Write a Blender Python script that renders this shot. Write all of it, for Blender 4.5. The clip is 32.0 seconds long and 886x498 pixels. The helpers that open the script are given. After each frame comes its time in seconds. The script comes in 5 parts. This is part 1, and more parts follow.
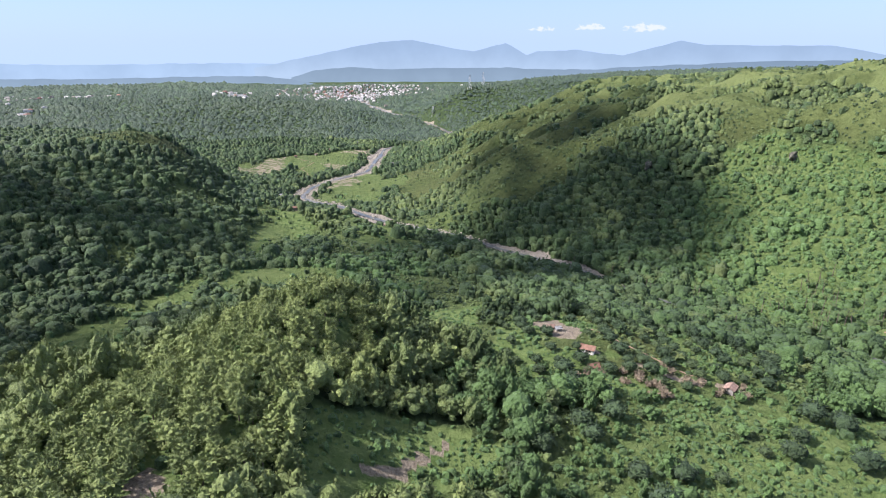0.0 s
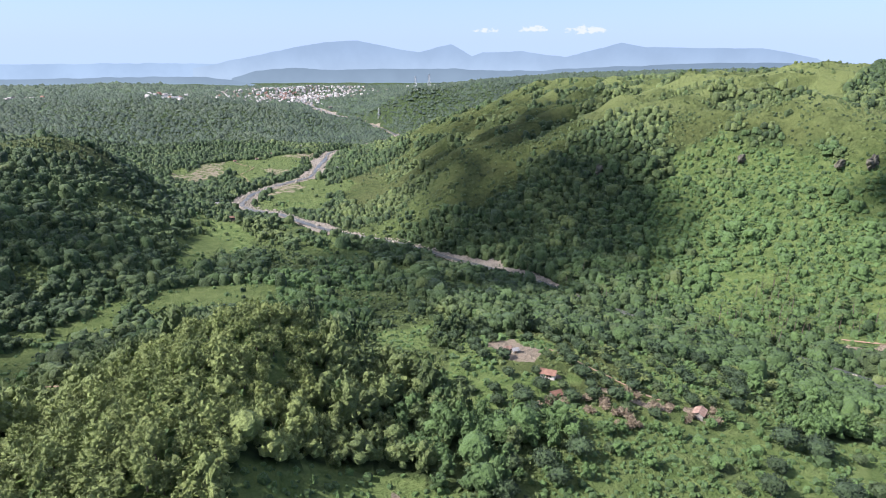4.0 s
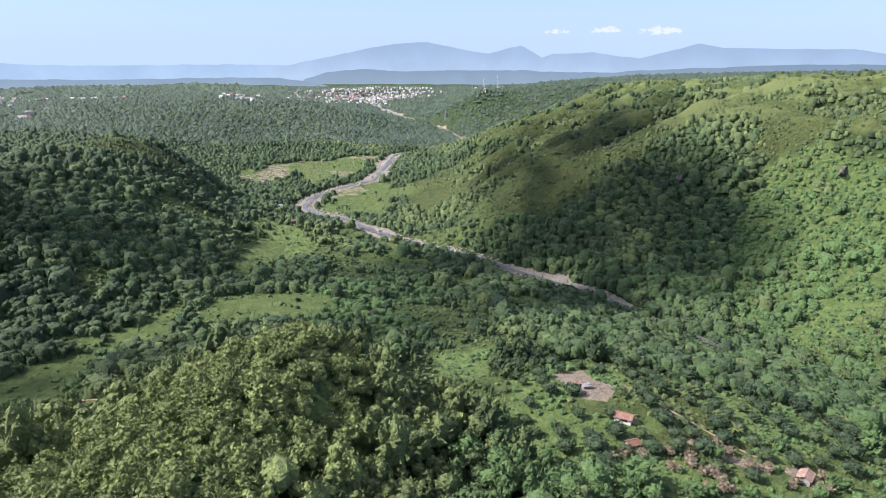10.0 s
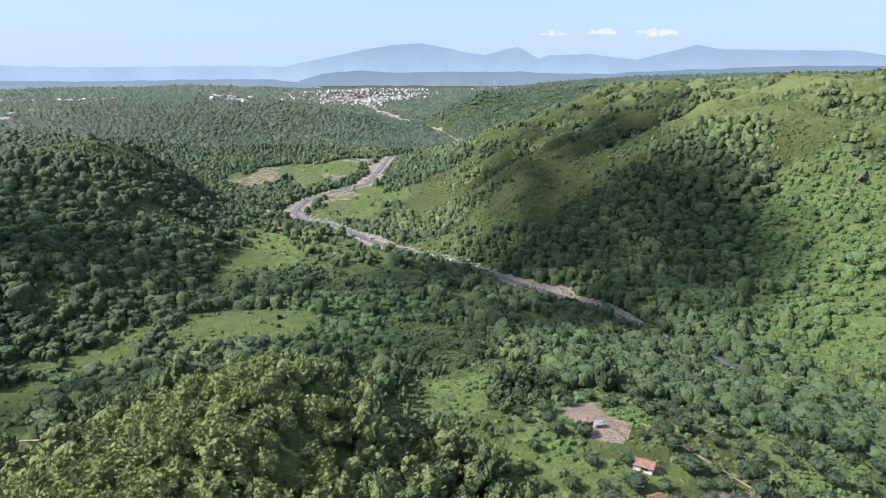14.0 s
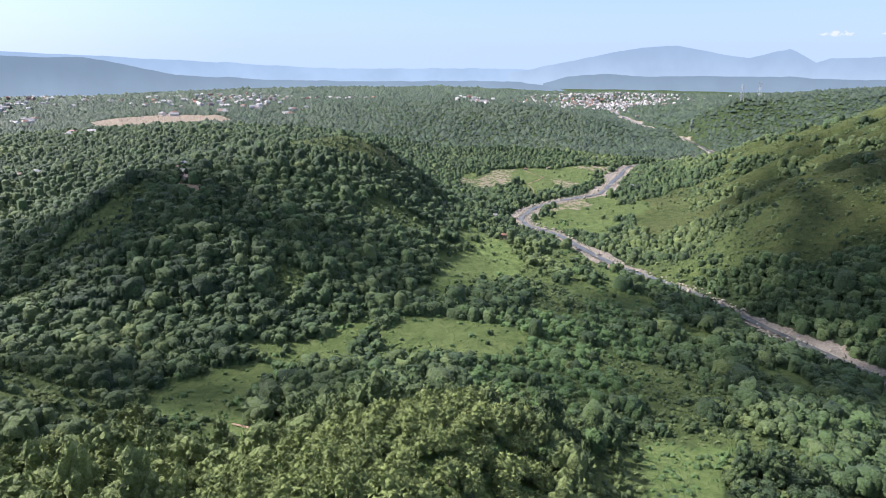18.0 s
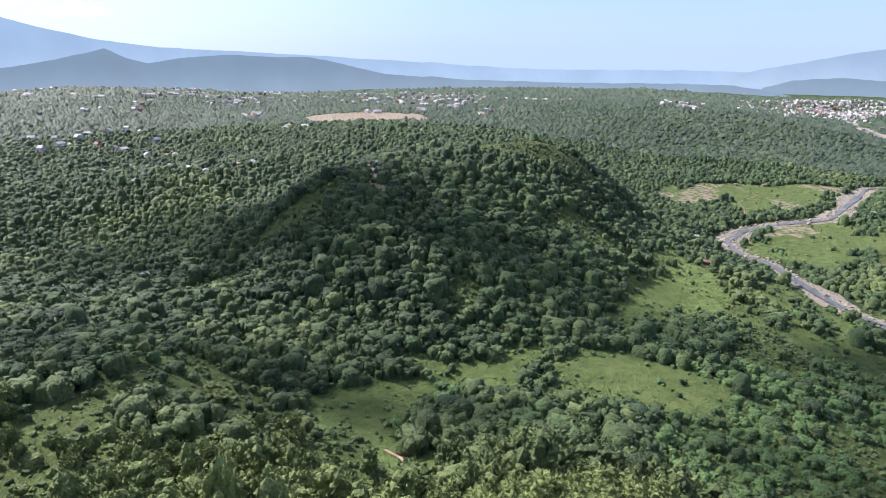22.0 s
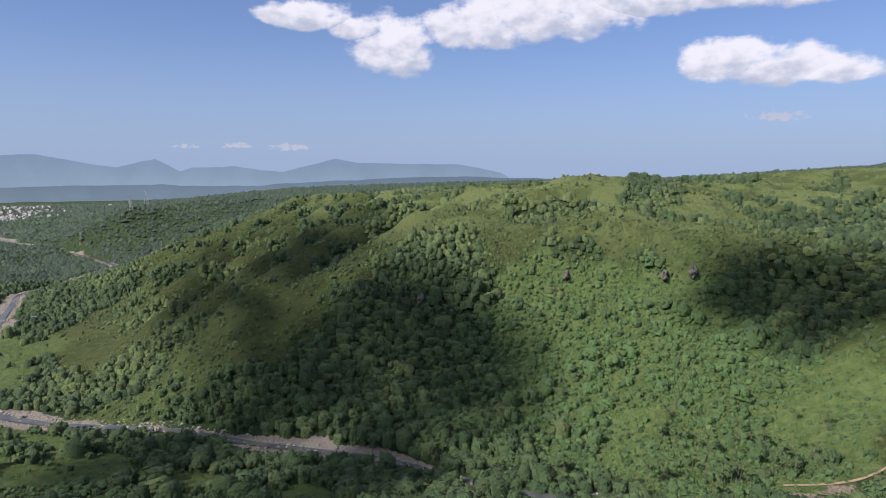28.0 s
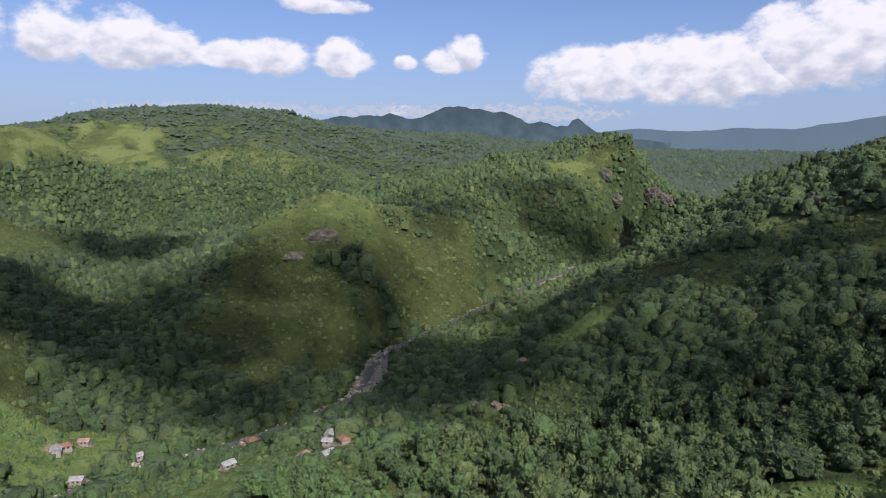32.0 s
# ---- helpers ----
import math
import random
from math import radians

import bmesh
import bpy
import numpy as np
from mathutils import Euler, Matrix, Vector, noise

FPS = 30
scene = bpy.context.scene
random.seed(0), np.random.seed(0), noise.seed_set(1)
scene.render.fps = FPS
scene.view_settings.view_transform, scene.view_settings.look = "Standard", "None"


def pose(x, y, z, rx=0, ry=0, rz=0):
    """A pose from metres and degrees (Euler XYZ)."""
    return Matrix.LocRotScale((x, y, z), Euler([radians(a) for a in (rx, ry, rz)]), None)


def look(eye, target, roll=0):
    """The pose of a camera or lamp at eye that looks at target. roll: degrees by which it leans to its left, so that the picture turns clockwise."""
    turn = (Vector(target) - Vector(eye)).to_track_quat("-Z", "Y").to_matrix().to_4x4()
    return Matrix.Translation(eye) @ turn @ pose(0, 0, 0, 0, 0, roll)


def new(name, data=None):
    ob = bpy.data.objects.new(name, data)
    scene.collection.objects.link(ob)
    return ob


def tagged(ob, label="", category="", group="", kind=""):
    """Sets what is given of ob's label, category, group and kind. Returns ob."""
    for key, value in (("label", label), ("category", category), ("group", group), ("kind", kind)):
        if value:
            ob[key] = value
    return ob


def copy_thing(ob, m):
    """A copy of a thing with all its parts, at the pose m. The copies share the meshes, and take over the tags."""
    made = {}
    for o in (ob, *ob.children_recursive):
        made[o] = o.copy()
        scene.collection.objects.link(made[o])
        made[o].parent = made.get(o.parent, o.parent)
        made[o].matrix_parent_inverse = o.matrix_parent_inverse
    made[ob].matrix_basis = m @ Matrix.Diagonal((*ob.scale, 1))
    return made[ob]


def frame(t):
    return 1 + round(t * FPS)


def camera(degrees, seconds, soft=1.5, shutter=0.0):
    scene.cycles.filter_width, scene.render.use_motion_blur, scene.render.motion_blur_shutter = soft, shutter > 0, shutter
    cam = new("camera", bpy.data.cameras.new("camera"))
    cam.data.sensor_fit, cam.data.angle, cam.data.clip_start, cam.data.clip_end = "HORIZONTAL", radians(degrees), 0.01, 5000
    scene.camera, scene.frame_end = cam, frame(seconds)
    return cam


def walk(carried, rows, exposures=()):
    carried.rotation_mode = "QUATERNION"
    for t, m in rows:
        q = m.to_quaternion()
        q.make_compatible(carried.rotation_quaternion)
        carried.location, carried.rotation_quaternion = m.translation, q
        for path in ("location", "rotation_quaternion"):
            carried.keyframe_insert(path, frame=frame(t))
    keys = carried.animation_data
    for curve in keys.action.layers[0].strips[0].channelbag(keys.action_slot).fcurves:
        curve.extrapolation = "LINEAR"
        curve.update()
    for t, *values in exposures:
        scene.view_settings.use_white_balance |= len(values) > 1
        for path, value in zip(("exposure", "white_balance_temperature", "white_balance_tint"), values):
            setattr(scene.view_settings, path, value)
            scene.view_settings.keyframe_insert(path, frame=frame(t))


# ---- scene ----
cam = camera(70.38, 32.0, soft=1.0)
walk(cam, [
    (0, look((-2.9, -43.8, 120.1), (-1.5, 146.7, 59.3), -0.25)),
    (0.5, look((-2.6, -40.1, 119.9), (9.8, 150.0, 59.0), -0.13)),
    (1, look((-3.0, -36.3, 119.9), (27.8, 151.6, 58.7), -0.04)),
    (1.5, look((-3.3, -32.8, 119.8), (45.1, 151.3, 58.4), 0.04)),
    (2, look((-3.8, -29.4, 119.7), (57.9, 150.6, 58.2), 0.10)),
    (2.5, look((-3.4, -26.5, 120.0), (57.6, 153.7, 58.5), 0.11)),
    (3, look((-2.9, -23.9, 120.1), (42.7, 161.0, 58.9), 0.09)),
    (3.5, look((-2.2, -21.6, 120.2), (28.6, 166.4, 59.3), 0.08)),
    (4, look((-1.4, -19.4, 120.0), (16.1, 170.4, 59.4), 0.06)),
    (4.5, look((-1.2, -17.7, 120.5), (5.2, 172.8, 60.0), 0.05)),
    (7, look((0.1, -6.7, 120.0), (-4.9, 183.9, 59.7), 0.10)),
    (8, look((-0.2, -3.6, 119.8), (-4.2, 187.0, 59.5), 0.09)),
    (9, look((-0.0, 0.0, 120.0), (-3.3, 190.7, 59.7), 0.04)),
    (10, look((0.1, 5.4, 119.7), (-2.5, 196.1, 59.5), -0.02)),
    (11, look((0.9, 12.2, 119.3), (-1.6, 203.0, 59.2), -0.13)),
    (12, look((1.3, 19.6, 118.5), (-0.9, 210.3, 58.5), -0.16)),
    (13, look((1.4, 27.4, 117.4), (-0.5, 218.2, 57.6), -0.12)),
    (14, look((1.3, 35.4, 116.5), (-0.3, 226.3, 56.8), -0.03)),
    (14.5, look((0.7, 39.5, 116.3), (-14.2, 229.9, 56.8), 0.02)),
    (15, look((0.9, 43.0, 115.9), (-35.8, 230.5, 56.8), 0.04)),
    (15.5, look((1.3, 46.8, 115.7), (-49.2, 231.2, 56.8), -0.06)),
    (17.5, look((-2.1, 62.0, 115.8), (-56.4, 245.2, 56.8), -0.04)),
    (18, look((-3.0, 65.8, 115.6), (-73.9, 243.4, 56.8), -0.06)),
    (18.5, look((-3.6, 69.2, 115.8), (-91.7, 239.0, 57.2), 0.04)),
    (19, look((-5.0, 73.0, 115.8), (-111.4, 231.9, 57.4), 0.11)),
    (19.5, look((-6.3, 76.6, 115.9), (-122.1, 228.8, 57.5), 0.12)),
    (20, look((-8.1, 80.0, 115.9), (-127.4, 229.5, 57.5), 0.12)),
    (21, look((-12.5, 86.5, 116.1), (-133.0, 235.1, 57.5), 0.13)),
    (22, look((-16.9, 92.3, 115.9), (-137.5, 240.7, 57.3), 0.10)),
    (22.5, look((-19.7, 95.4, 116.5), (-141.1, 245.3, 63.4), 0.10)),
    (23, look((-21.7, 97.2, 115.9), (-146.9, 253.1, 109.6), -0.00)),
    (23.5, look((-23.6, 99.6, 115.5), (-148.7, 255.6, 109.4), -0.07)),
    (24, look((-25.5, 102.2, 115.1), (-150.2, 257.5, 97.2), 0.00)),
    (24.5, look((-27.4, 104.3, 115.9), (-151.6, 259.1, 90.9), -0.03)),
    (26.5, look((-36.1, 108.7, 119.0), (-74.6, 303.3, 92.8), 0.09)),
    (27, look((-35.1, 109.7, 118.8), (-26.1, 307.7, 92.5), 0.18)),
    (27.5, look((-35.2, 110.9, 117.5), (24.6, 300.0, 91.1), 0.05)),
    (28, look((-35.5, 111.2, 117.5), (66.6, 281.2, 91.2), 0.20)),
    (28.5, look((-34.0, 110.2, 117.5), (95.7, 260.1, 90.8), -0.14)),
    (29, look((-33.2, 110.5, 119.7), (120.3, 235.4, 90.8), -0.38)),
    (29.5, look((-33.5, 110.8, 120.0), (139.2, 207.0, 90.0), -0.30)),
    (30, look((-33.2, 110.9, 120.0), (153.5, 175.9, 89.1), -0.16)),
    (30.5, look((-32.8, 111.0, 120.0), (162.1, 143.3, 88.7), -0.04)),
    (31, look((-33.1, 110.8, 120.0), (164.4, 109.1, 88.3), 0.13)),
    (31.5, look((-33.4, 109.8, 120.0), (160.8, 74.3, 88.0), 0.38)),
    (32, look((-32.6, 108.6, 120.0), (152.5, 39.9, 87.7), 0.49)),
], exposures=[(0, 0.66, 6030, 21), (22.4, 0.66, 6030, 21), (23.0, -0.35, 6070, 21), (23.9, -1.0, 6120, 20), (24.5, -0.95, 6120, 20), (26.5, -0.42, 6120, 20), (28.0, -0.13, 6120, 20), (32, -0.08, 6200, 20)])


# ---- light ----
SUN_YAW, SUN_HEIGHT = 94.0, 42.0  # degrees to the left of +y, degrees above the horizon
SUN_DIR = Vector((-math.sin(radians(SUN_YAW)) * math.cos(radians(SUN_HEIGHT)),
                  math.cos(radians(SUN_YAW)) * math.cos(radians(SUN_HEIGHT)), math.sin(radians(SUN_HEIGHT))))
sun = new("sun", bpy.data.lights.new("sun", "SUN"))
sun.data.energy, sun.data.angle, sun.data.color = 6.35, radians(0.53), (1.0, 0.95, 0.86)
sun.rotation_mode = "QUATERNION"
sun.rotation_quaternion = SUN_DIR.to_track_quat("Z", "Y")

# Clouds of the sky: bearing from +y to the right, height, half width, half height, in degrees
CLOUDS = [(-76, 12.5, 9, 5.5), (-69.4, 11.4, 7.2, 5.0), (-61.5, 11.0, 7.0, 3.8), (-55.4, 15.0, 3.4, 1.3), (-48.8, 15.0, 3.4, 1.7), (-49.6, 12.9, 1.6, 1.3),
          (-30.5, 13.8, 6.0, 2.0), (-24, 14.4, 7.5, 3.0), (-16, 15.6, 8.0, 3.2), (-7, 16.6, 8.0, 3.0), (-39.7, 17.6, 3.0, 1.2), (-28.9, 19.2, 3.0, 1.5)]
CLOUDS_EAST = [(19.5, 12.3, 4.2, 1.5), (23.6, 11.5, 2.6, 1.4), (26.6, 9.8, 3.6, 3.2), (34, 11.6, 4.6, 2.8), (40, 12.4, 7.5, 3.0), (50, 13.6, 9, 2.4), (60, 13.4, 9, 2.2),
               (54.6, 8.0, 3.4, 2.2), (58.6, 7.6, 4.6, 2.0), (62.4, 7.0, 3.0, 1.2), (69.5, 6.8, 3.6, 1.2), (73.4, 7.6, 3.0, 3.2), (79.8, 7.6, 3.0, 2.8), (84, 7.4, 4.4, 2.6),
               (87.4, 7.4, 2.4, 2.2), (92, 7.0, 2.6, 1.5), (95.5, 7.0, 3.4, 1.9), (101.4, 7.0, 2.6, 2.1), (110.4, 7.1, 1.8, 1.6), (112.4, 7.7, 1.8, 1.8), (107, 7.0, 1.0, 0.8),
               (124, 5.6, 5.5, 3.0), (132, 5.8, 8.0, 3.8), (141, 7.2, 7.0, 4.6), (151, 8.0, 8.0, 5.0), (100.3, 11.5, 3.8, 0.9)]
CLOUDS_SMALL = [(93, 2.9, 13, 0.8), (106, 2.9, 9, 0.9), (118, 2.8, 9, 1.2), (-73, 3.8, 2.4, 0.8), (-68.2, 3.2, 3.0, 0.8), (17.5, 1.5, 1.9, 0.5), (13.0, 1.6, 1.4, 0.35), (69.6, 3.8, 3.3, 0.75), (58.6, 3.9, 2.4, 0.55), (9, 1.5, 1.2, 0.3)]


def nodes_of(mat):
    mat.use_nodes = True
    tree = mat.node_tree
    tree.nodes.clear()
    return tree


def add(tree, kind, _values=None, **settings):
    node = tree.nodes.new(kind)
    for key, value in settings.items():
        setattr(node, key, value)
    for key, value in (_values or {}).items():
        if isinstance(value, bpy.types.NodeSocket):
            tree.links.new(value, node.inputs[key])
        else:
            node.inputs[key].default_value = value
    return node


def maths(tree, op, a, b=0.0, c=0.0):
    return add(tree, "ShaderNodeMath", {0: a, 1: b, 2: c}, operation=op).outputs[0]


def ramp(tree, value, lo, hi, to_lo=0.0, to_hi=1.0):
    return add(tree, "ShaderNodeMapRange", {0: value, 1: lo, 2: hi, 3: to_lo, 4: to_hi}, interpolation_type="SMOOTHSTEP").outputs[0]


def blend(tree, fac, a, b, how="MIX"):
    node = add(tree, "ShaderNodeMix", data_type="RGBA", blend_type=how)
    for at, value in ((0, fac), (6, a), (7, b)):
        if isinstance(value, bpy.types.NodeSocket):
            tree.links.new(value, node.inputs[at])
        elif at:
            node.inputs[at].default_value = (*value, 1)
        else:
            node.inputs[at].default_value = value
    return node.outputs[2]


def make_world():
    world = bpy.data.worlds.new("sky")
    scene.world = world
    tree = nodes_of(world)
    way = add(tree, "ShaderNodeTexCoord").outputs["Generated"]
    xyz = add(tree, "ShaderNodeSeparateXYZ", {0: way})
    height = maths(tree, "MAXIMUM", xyz.outputs[2], 0.012)
    lifted = add(tree, "ShaderNodeCombineXYZ", {0: xyz.outputs[0], 1: xyz.outputs[1], 2: height}).outputs[0]
    sky = add(tree, "ShaderNodeTexSky", {0: lifted}, sky_type="NISHITA", sun_disc=False, sun_elevation=radians(SUN_HEIGHT),
              sun_rotation=radians(-SUN_YAW), altitude=300, air_density=1.0, dust_density=0.5, ozone_density=2.0)
    tinted = blend(tree, 1.0, sky.outputs[0], (0.84, 0.98, 1.24), "MULTIPLY")
    az = maths(tree, "MULTIPLY", maths(tree, "ARCTAN2", xyz.outputs[0], xyz.outputs[1]), 57.2958)
    el = maths(tree, "MULTIPLY", maths(tree, "ARCSINE", xyz.outputs[2]), 57.2958)
    spot = add(tree, "ShaderNodeCombineXYZ", {0: az, 1: maths(tree, "MULTIPLY", el, 1.5), 2: 0.0}).outputs[0]
    billow = add(tree, "ShaderNodeTexNoise", {"Vector": spot, "Scale": 0.30, "Detail": 8.0, "Roughness": 0.58}).outputs["Fac"]
    crisp = add(tree, "ShaderNodeTexNoise", {"Vector": spot, "Scale": 1.5, "Detail": 6.0, "Roughness": 0.62}).outputs["Fac"]

    def heap(clouds):
        """How far inside the nearest lobe a direction lies, and how high in it: -1 its foot, 1 its top."""
        best, rise = None, None
        for a, e, w, h in clouds:
            w, h = w * 1.16, h * 1.12
            dx = maths(tree, "MULTIPLY", maths(tree, "SUBTRACT", az, a), 1 / w)
            up = maths(tree, "MULTIPLY", maths(tree, "SUBTRACT", el, e), 1 / h)
            low = maths(tree, "MULTIPLY", maths(tree, "MINIMUM", up, 0.0), 1.7)  # flat undersides
            dy = maths(tree, "ADD", maths(tree, "MAXIMUM", up, 0.0), low)
            inside = maths(tree, "SUBTRACT", 1.0, maths(tree, "ADD", maths(tree, "MULTIPLY", dx, dx), maths(tree, "MULTIPLY", dy, dy)))
            if best:
                more = maths(tree, "GREATER_THAN", inside, best)
                rise = add(tree, "ShaderNodeMix", {0: more, 2: rise, 3: up}, data_type="FLOAT").outputs[0]
                best = maths(tree, "MAXIMUM", best, inside)
            else:
                best, rise = inside, up
        return best, rise

    mass, rise = heap(CLOUDS + CLOUDS_EAST)
    big = maths(tree, "ADD", mass, maths(tree, "MULTIPLY", maths(tree, "SUBTRACT", billow, 0.50), 2.6))
    small = maths(tree, "SUBTRACT", maths(tree, "ADD", heap(CLOUDS_SMALL)[0], maths(tree, "MULTIPLY", maths(tree, "SUBTRACT", crisp, 0.53), 4.0)), 0.25)
    # unseen broken heap clouds added overhead, beyond the view, for more fill light
    lofty = add(tree, "ShaderNodeTexNoise", {"Vector": way, "Scale": 3.4, "Detail": 5.0}).outputs["Fac"]
    over = maths(tree, "ADD", ramp(tree, el, 26.0, 44.0, -3.0, 0.0), maths(tree, "MULTIPLY", maths(tree, "SUBTRACT", lofty, 0.50), 7.0))
    shape = maths(tree, "MAXIMUM", maths(tree, "MAXIMUM", big, small), over)
    cover = ramp(tree, shape, 0.0, 0.62)
    lump = add(tree, "ShaderNodeTexNoise", {"Vector": spot, "Scale": 0.55, "Detail": 6.0, "Roughness": 0.5}).outputs["Fac"]
    lit = ramp(tree, maths(tree, "ADD", rise, maths(tree, "MULTIPLY", maths(tree, "SUBTRACT", lump, 0.5), 2.6)), -0.75, 0.55)
    white = blend(tree, lit, (5.9, 6.4, 7.2), (10.6, 10.5, 10.4))
    pale = blend(tree, ramp(tree, el, -2.0, 13.0, 0.9, 0.22), tinted, (3.8, 5.1, 7.0))
    glare = ramp(tree, add(tree, "ShaderNodeVectorMath", {0: way, 1: SUN_DIR}, operation="DOT_PRODUCT").outputs["Value"], 0.4, 0.95, 0.0, 0.52)
    pale = blend(tree, glare, pale, (10.0, 10.2, 10.6))
    white = blend(tree, glare, white, (17.0, 17.0, 17.0))
    out = blend(tree, maths(tree, "MULTIPLY", cover, 0.95), pale, white)
    back = add(tree, "ShaderNodeBackground", {"Color": out, "Strength": 0.095})
    tree.links.new(back.outputs[0], add(tree, "ShaderNodeOutputWorld").inputs[0])


make_world()


# ---- materials ----
def surface(name, build):
    mat = bpy.data.materials.new(name)
    tree = nodes_of(mat)
    bsdf = add(tree, "ShaderNodeBsdfPrincipled")
    tree.links.new(bsdf.outputs[0], add(tree, "ShaderNodeOutputMaterial").inputs[0])
    build(tree, bsdf)
    return mat


def noise_of(tree, scale, detail=4.0, rough=0.55, coord="Object", lo=0.3, hi=0.7):
    where = add(tree, "ShaderNodeTexCoord").outputs[coord] if coord != "World" else add(tree, "ShaderNodeNewGeometry").outputs["Position"]
    fac = add(tree, "ShaderNodeTexNoise", {"Vector": where, "Scale": scale, "Detail": detail, "Roughness": rough}).outputs["Fac"]
    return ramp(tree, fac, lo, hi)


def bump(tree, bsdf, height, strength, distance):
    tree.links.new(add(tree, "ShaderNodeBump", {"Height": height, "Strength": strength, "Distance": distance}).outputs[0], bsdf.inputs["Normal"])


def set_in(tree, bsdf, **values):
    for key, value in values.items():
        key = key.replace("_", " ")
        if isinstance(value, bpy.types.NodeSocket):
            tree.links.new(value, bsdf.inputs[key])
        else:
            bsdf.inputs[key].default_value = (*value, 1) if isinstance(value, tuple) else value


def leafy(dark, light, yellow):
    """Foliage: colour by clump, by kind of tree (the kind attribute: above 0 yellow-green, below 0 fresh green) and by leaf."""
    def build(tree, bsdf):
        clump = add(tree, "ShaderNodeNewGeometry").outputs["Random Per Island"]
        each = add(tree, "ShaderNodeObjectInfo").outputs["Random"]
        kind = add(tree, "ShaderNodeAttribute", attribute_name="kind").outputs["Fac"]
        leaf = noise_of(tree, 1.6, 4.0, 0.7, "World", 0.3, 0.72)
        stand = noise_of(tree, 0.018, 3.0, 0.6, "World", 0.35, 0.65)
        fac = maths(tree, "ADD", maths(tree, "MULTIPLY", clump, 0.50), maths(tree, "MULTIPLY", leaf, 0.50))
        fac = maths(tree, "ADD", fac, maths(tree, "MULTIPLY", maths(tree, "SUBTRACT", maths(tree, "ADD", stand, each), 0.7), 0.16))
        col = blend(tree, fac, dark, light)
        fresh = maths(tree, "MAXIMUM", maths(tree, "MULTIPLY", kind, -1.0), 0.0)
        col = blend(tree, maths(tree, "MULTIPLY", fresh, maths(tree, "ADD", 0.45, maths(tree, "MULTIPLY", leaf, 0.55))), col, (0.130, 0.222, 0.066))
        kind = maths(tree, "MAXIMUM", kind, 0.0)
        col = blend(tree, maths(tree, "MULTIPLY", kind, maths(tree, "ADD", 0.5, maths(tree, "MULTIPLY", leaf, 0.5))), col, yellow)
        set_in(tree, bsdf, Base_Color=col, Roughness=0.6, Specular_IOR_Level=0.12, Sheen_Weight=0.04, Sheen_Roughness=0.6, Sheen_Tint=(0.75, 0.85, 1.0))
        relief = maths(tree, "ADD", noise_of(tree, 2.6, 4.0, 0.75, "World", 0.2, 0.8), maths(tree, "MULTIPLY", noise_of(tree, 0.75, 3.0, 0.6, "World", 0.25, 0.75), 2.4))
        bump(tree, bsdf, relief, 0.9, 0.32)
    return build


M_LEAF = surface("foliage", leafy((0.012, 0.026, 0.014), (0.085, 0.135, 0.046), (0.295, 0.352, 0.110)))
# greyer and paler than near foliage: distance haze painted into its colour
M_FAR_HAZED = surface("hazed_far_foliage", leafy((0.024, 0.042, 0.030), (0.072, 0.104, 0.060), (0.12, 0.15, 0.08)))
M_ORCHARD = surface("orchard_foliage", leafy((0.018, 0.034, 0.018), (0.078, 0.122, 0.050), (0.15, 0.19, 0.065)))
M_PALM = surface("palm_foliage", leafy((0.02, 0.045, 0.012), (0.09, 0.14, 0.035), (0.17, 0.20, 0.06)))


def bark(tree, bsdf):
    grain = noise_of(tree, 5.0, 6.0, 0.7)
    set_in(tree, bsdf, Base_Color=blend(tree, grain, (0.06, 0.045, 0.03), (0.19, 0.155, 0.12)), Roughness=0.9)
    bump(tree, bsdf, grain, 0.6, 0.08)


M_BARK = surface("bark", bark)


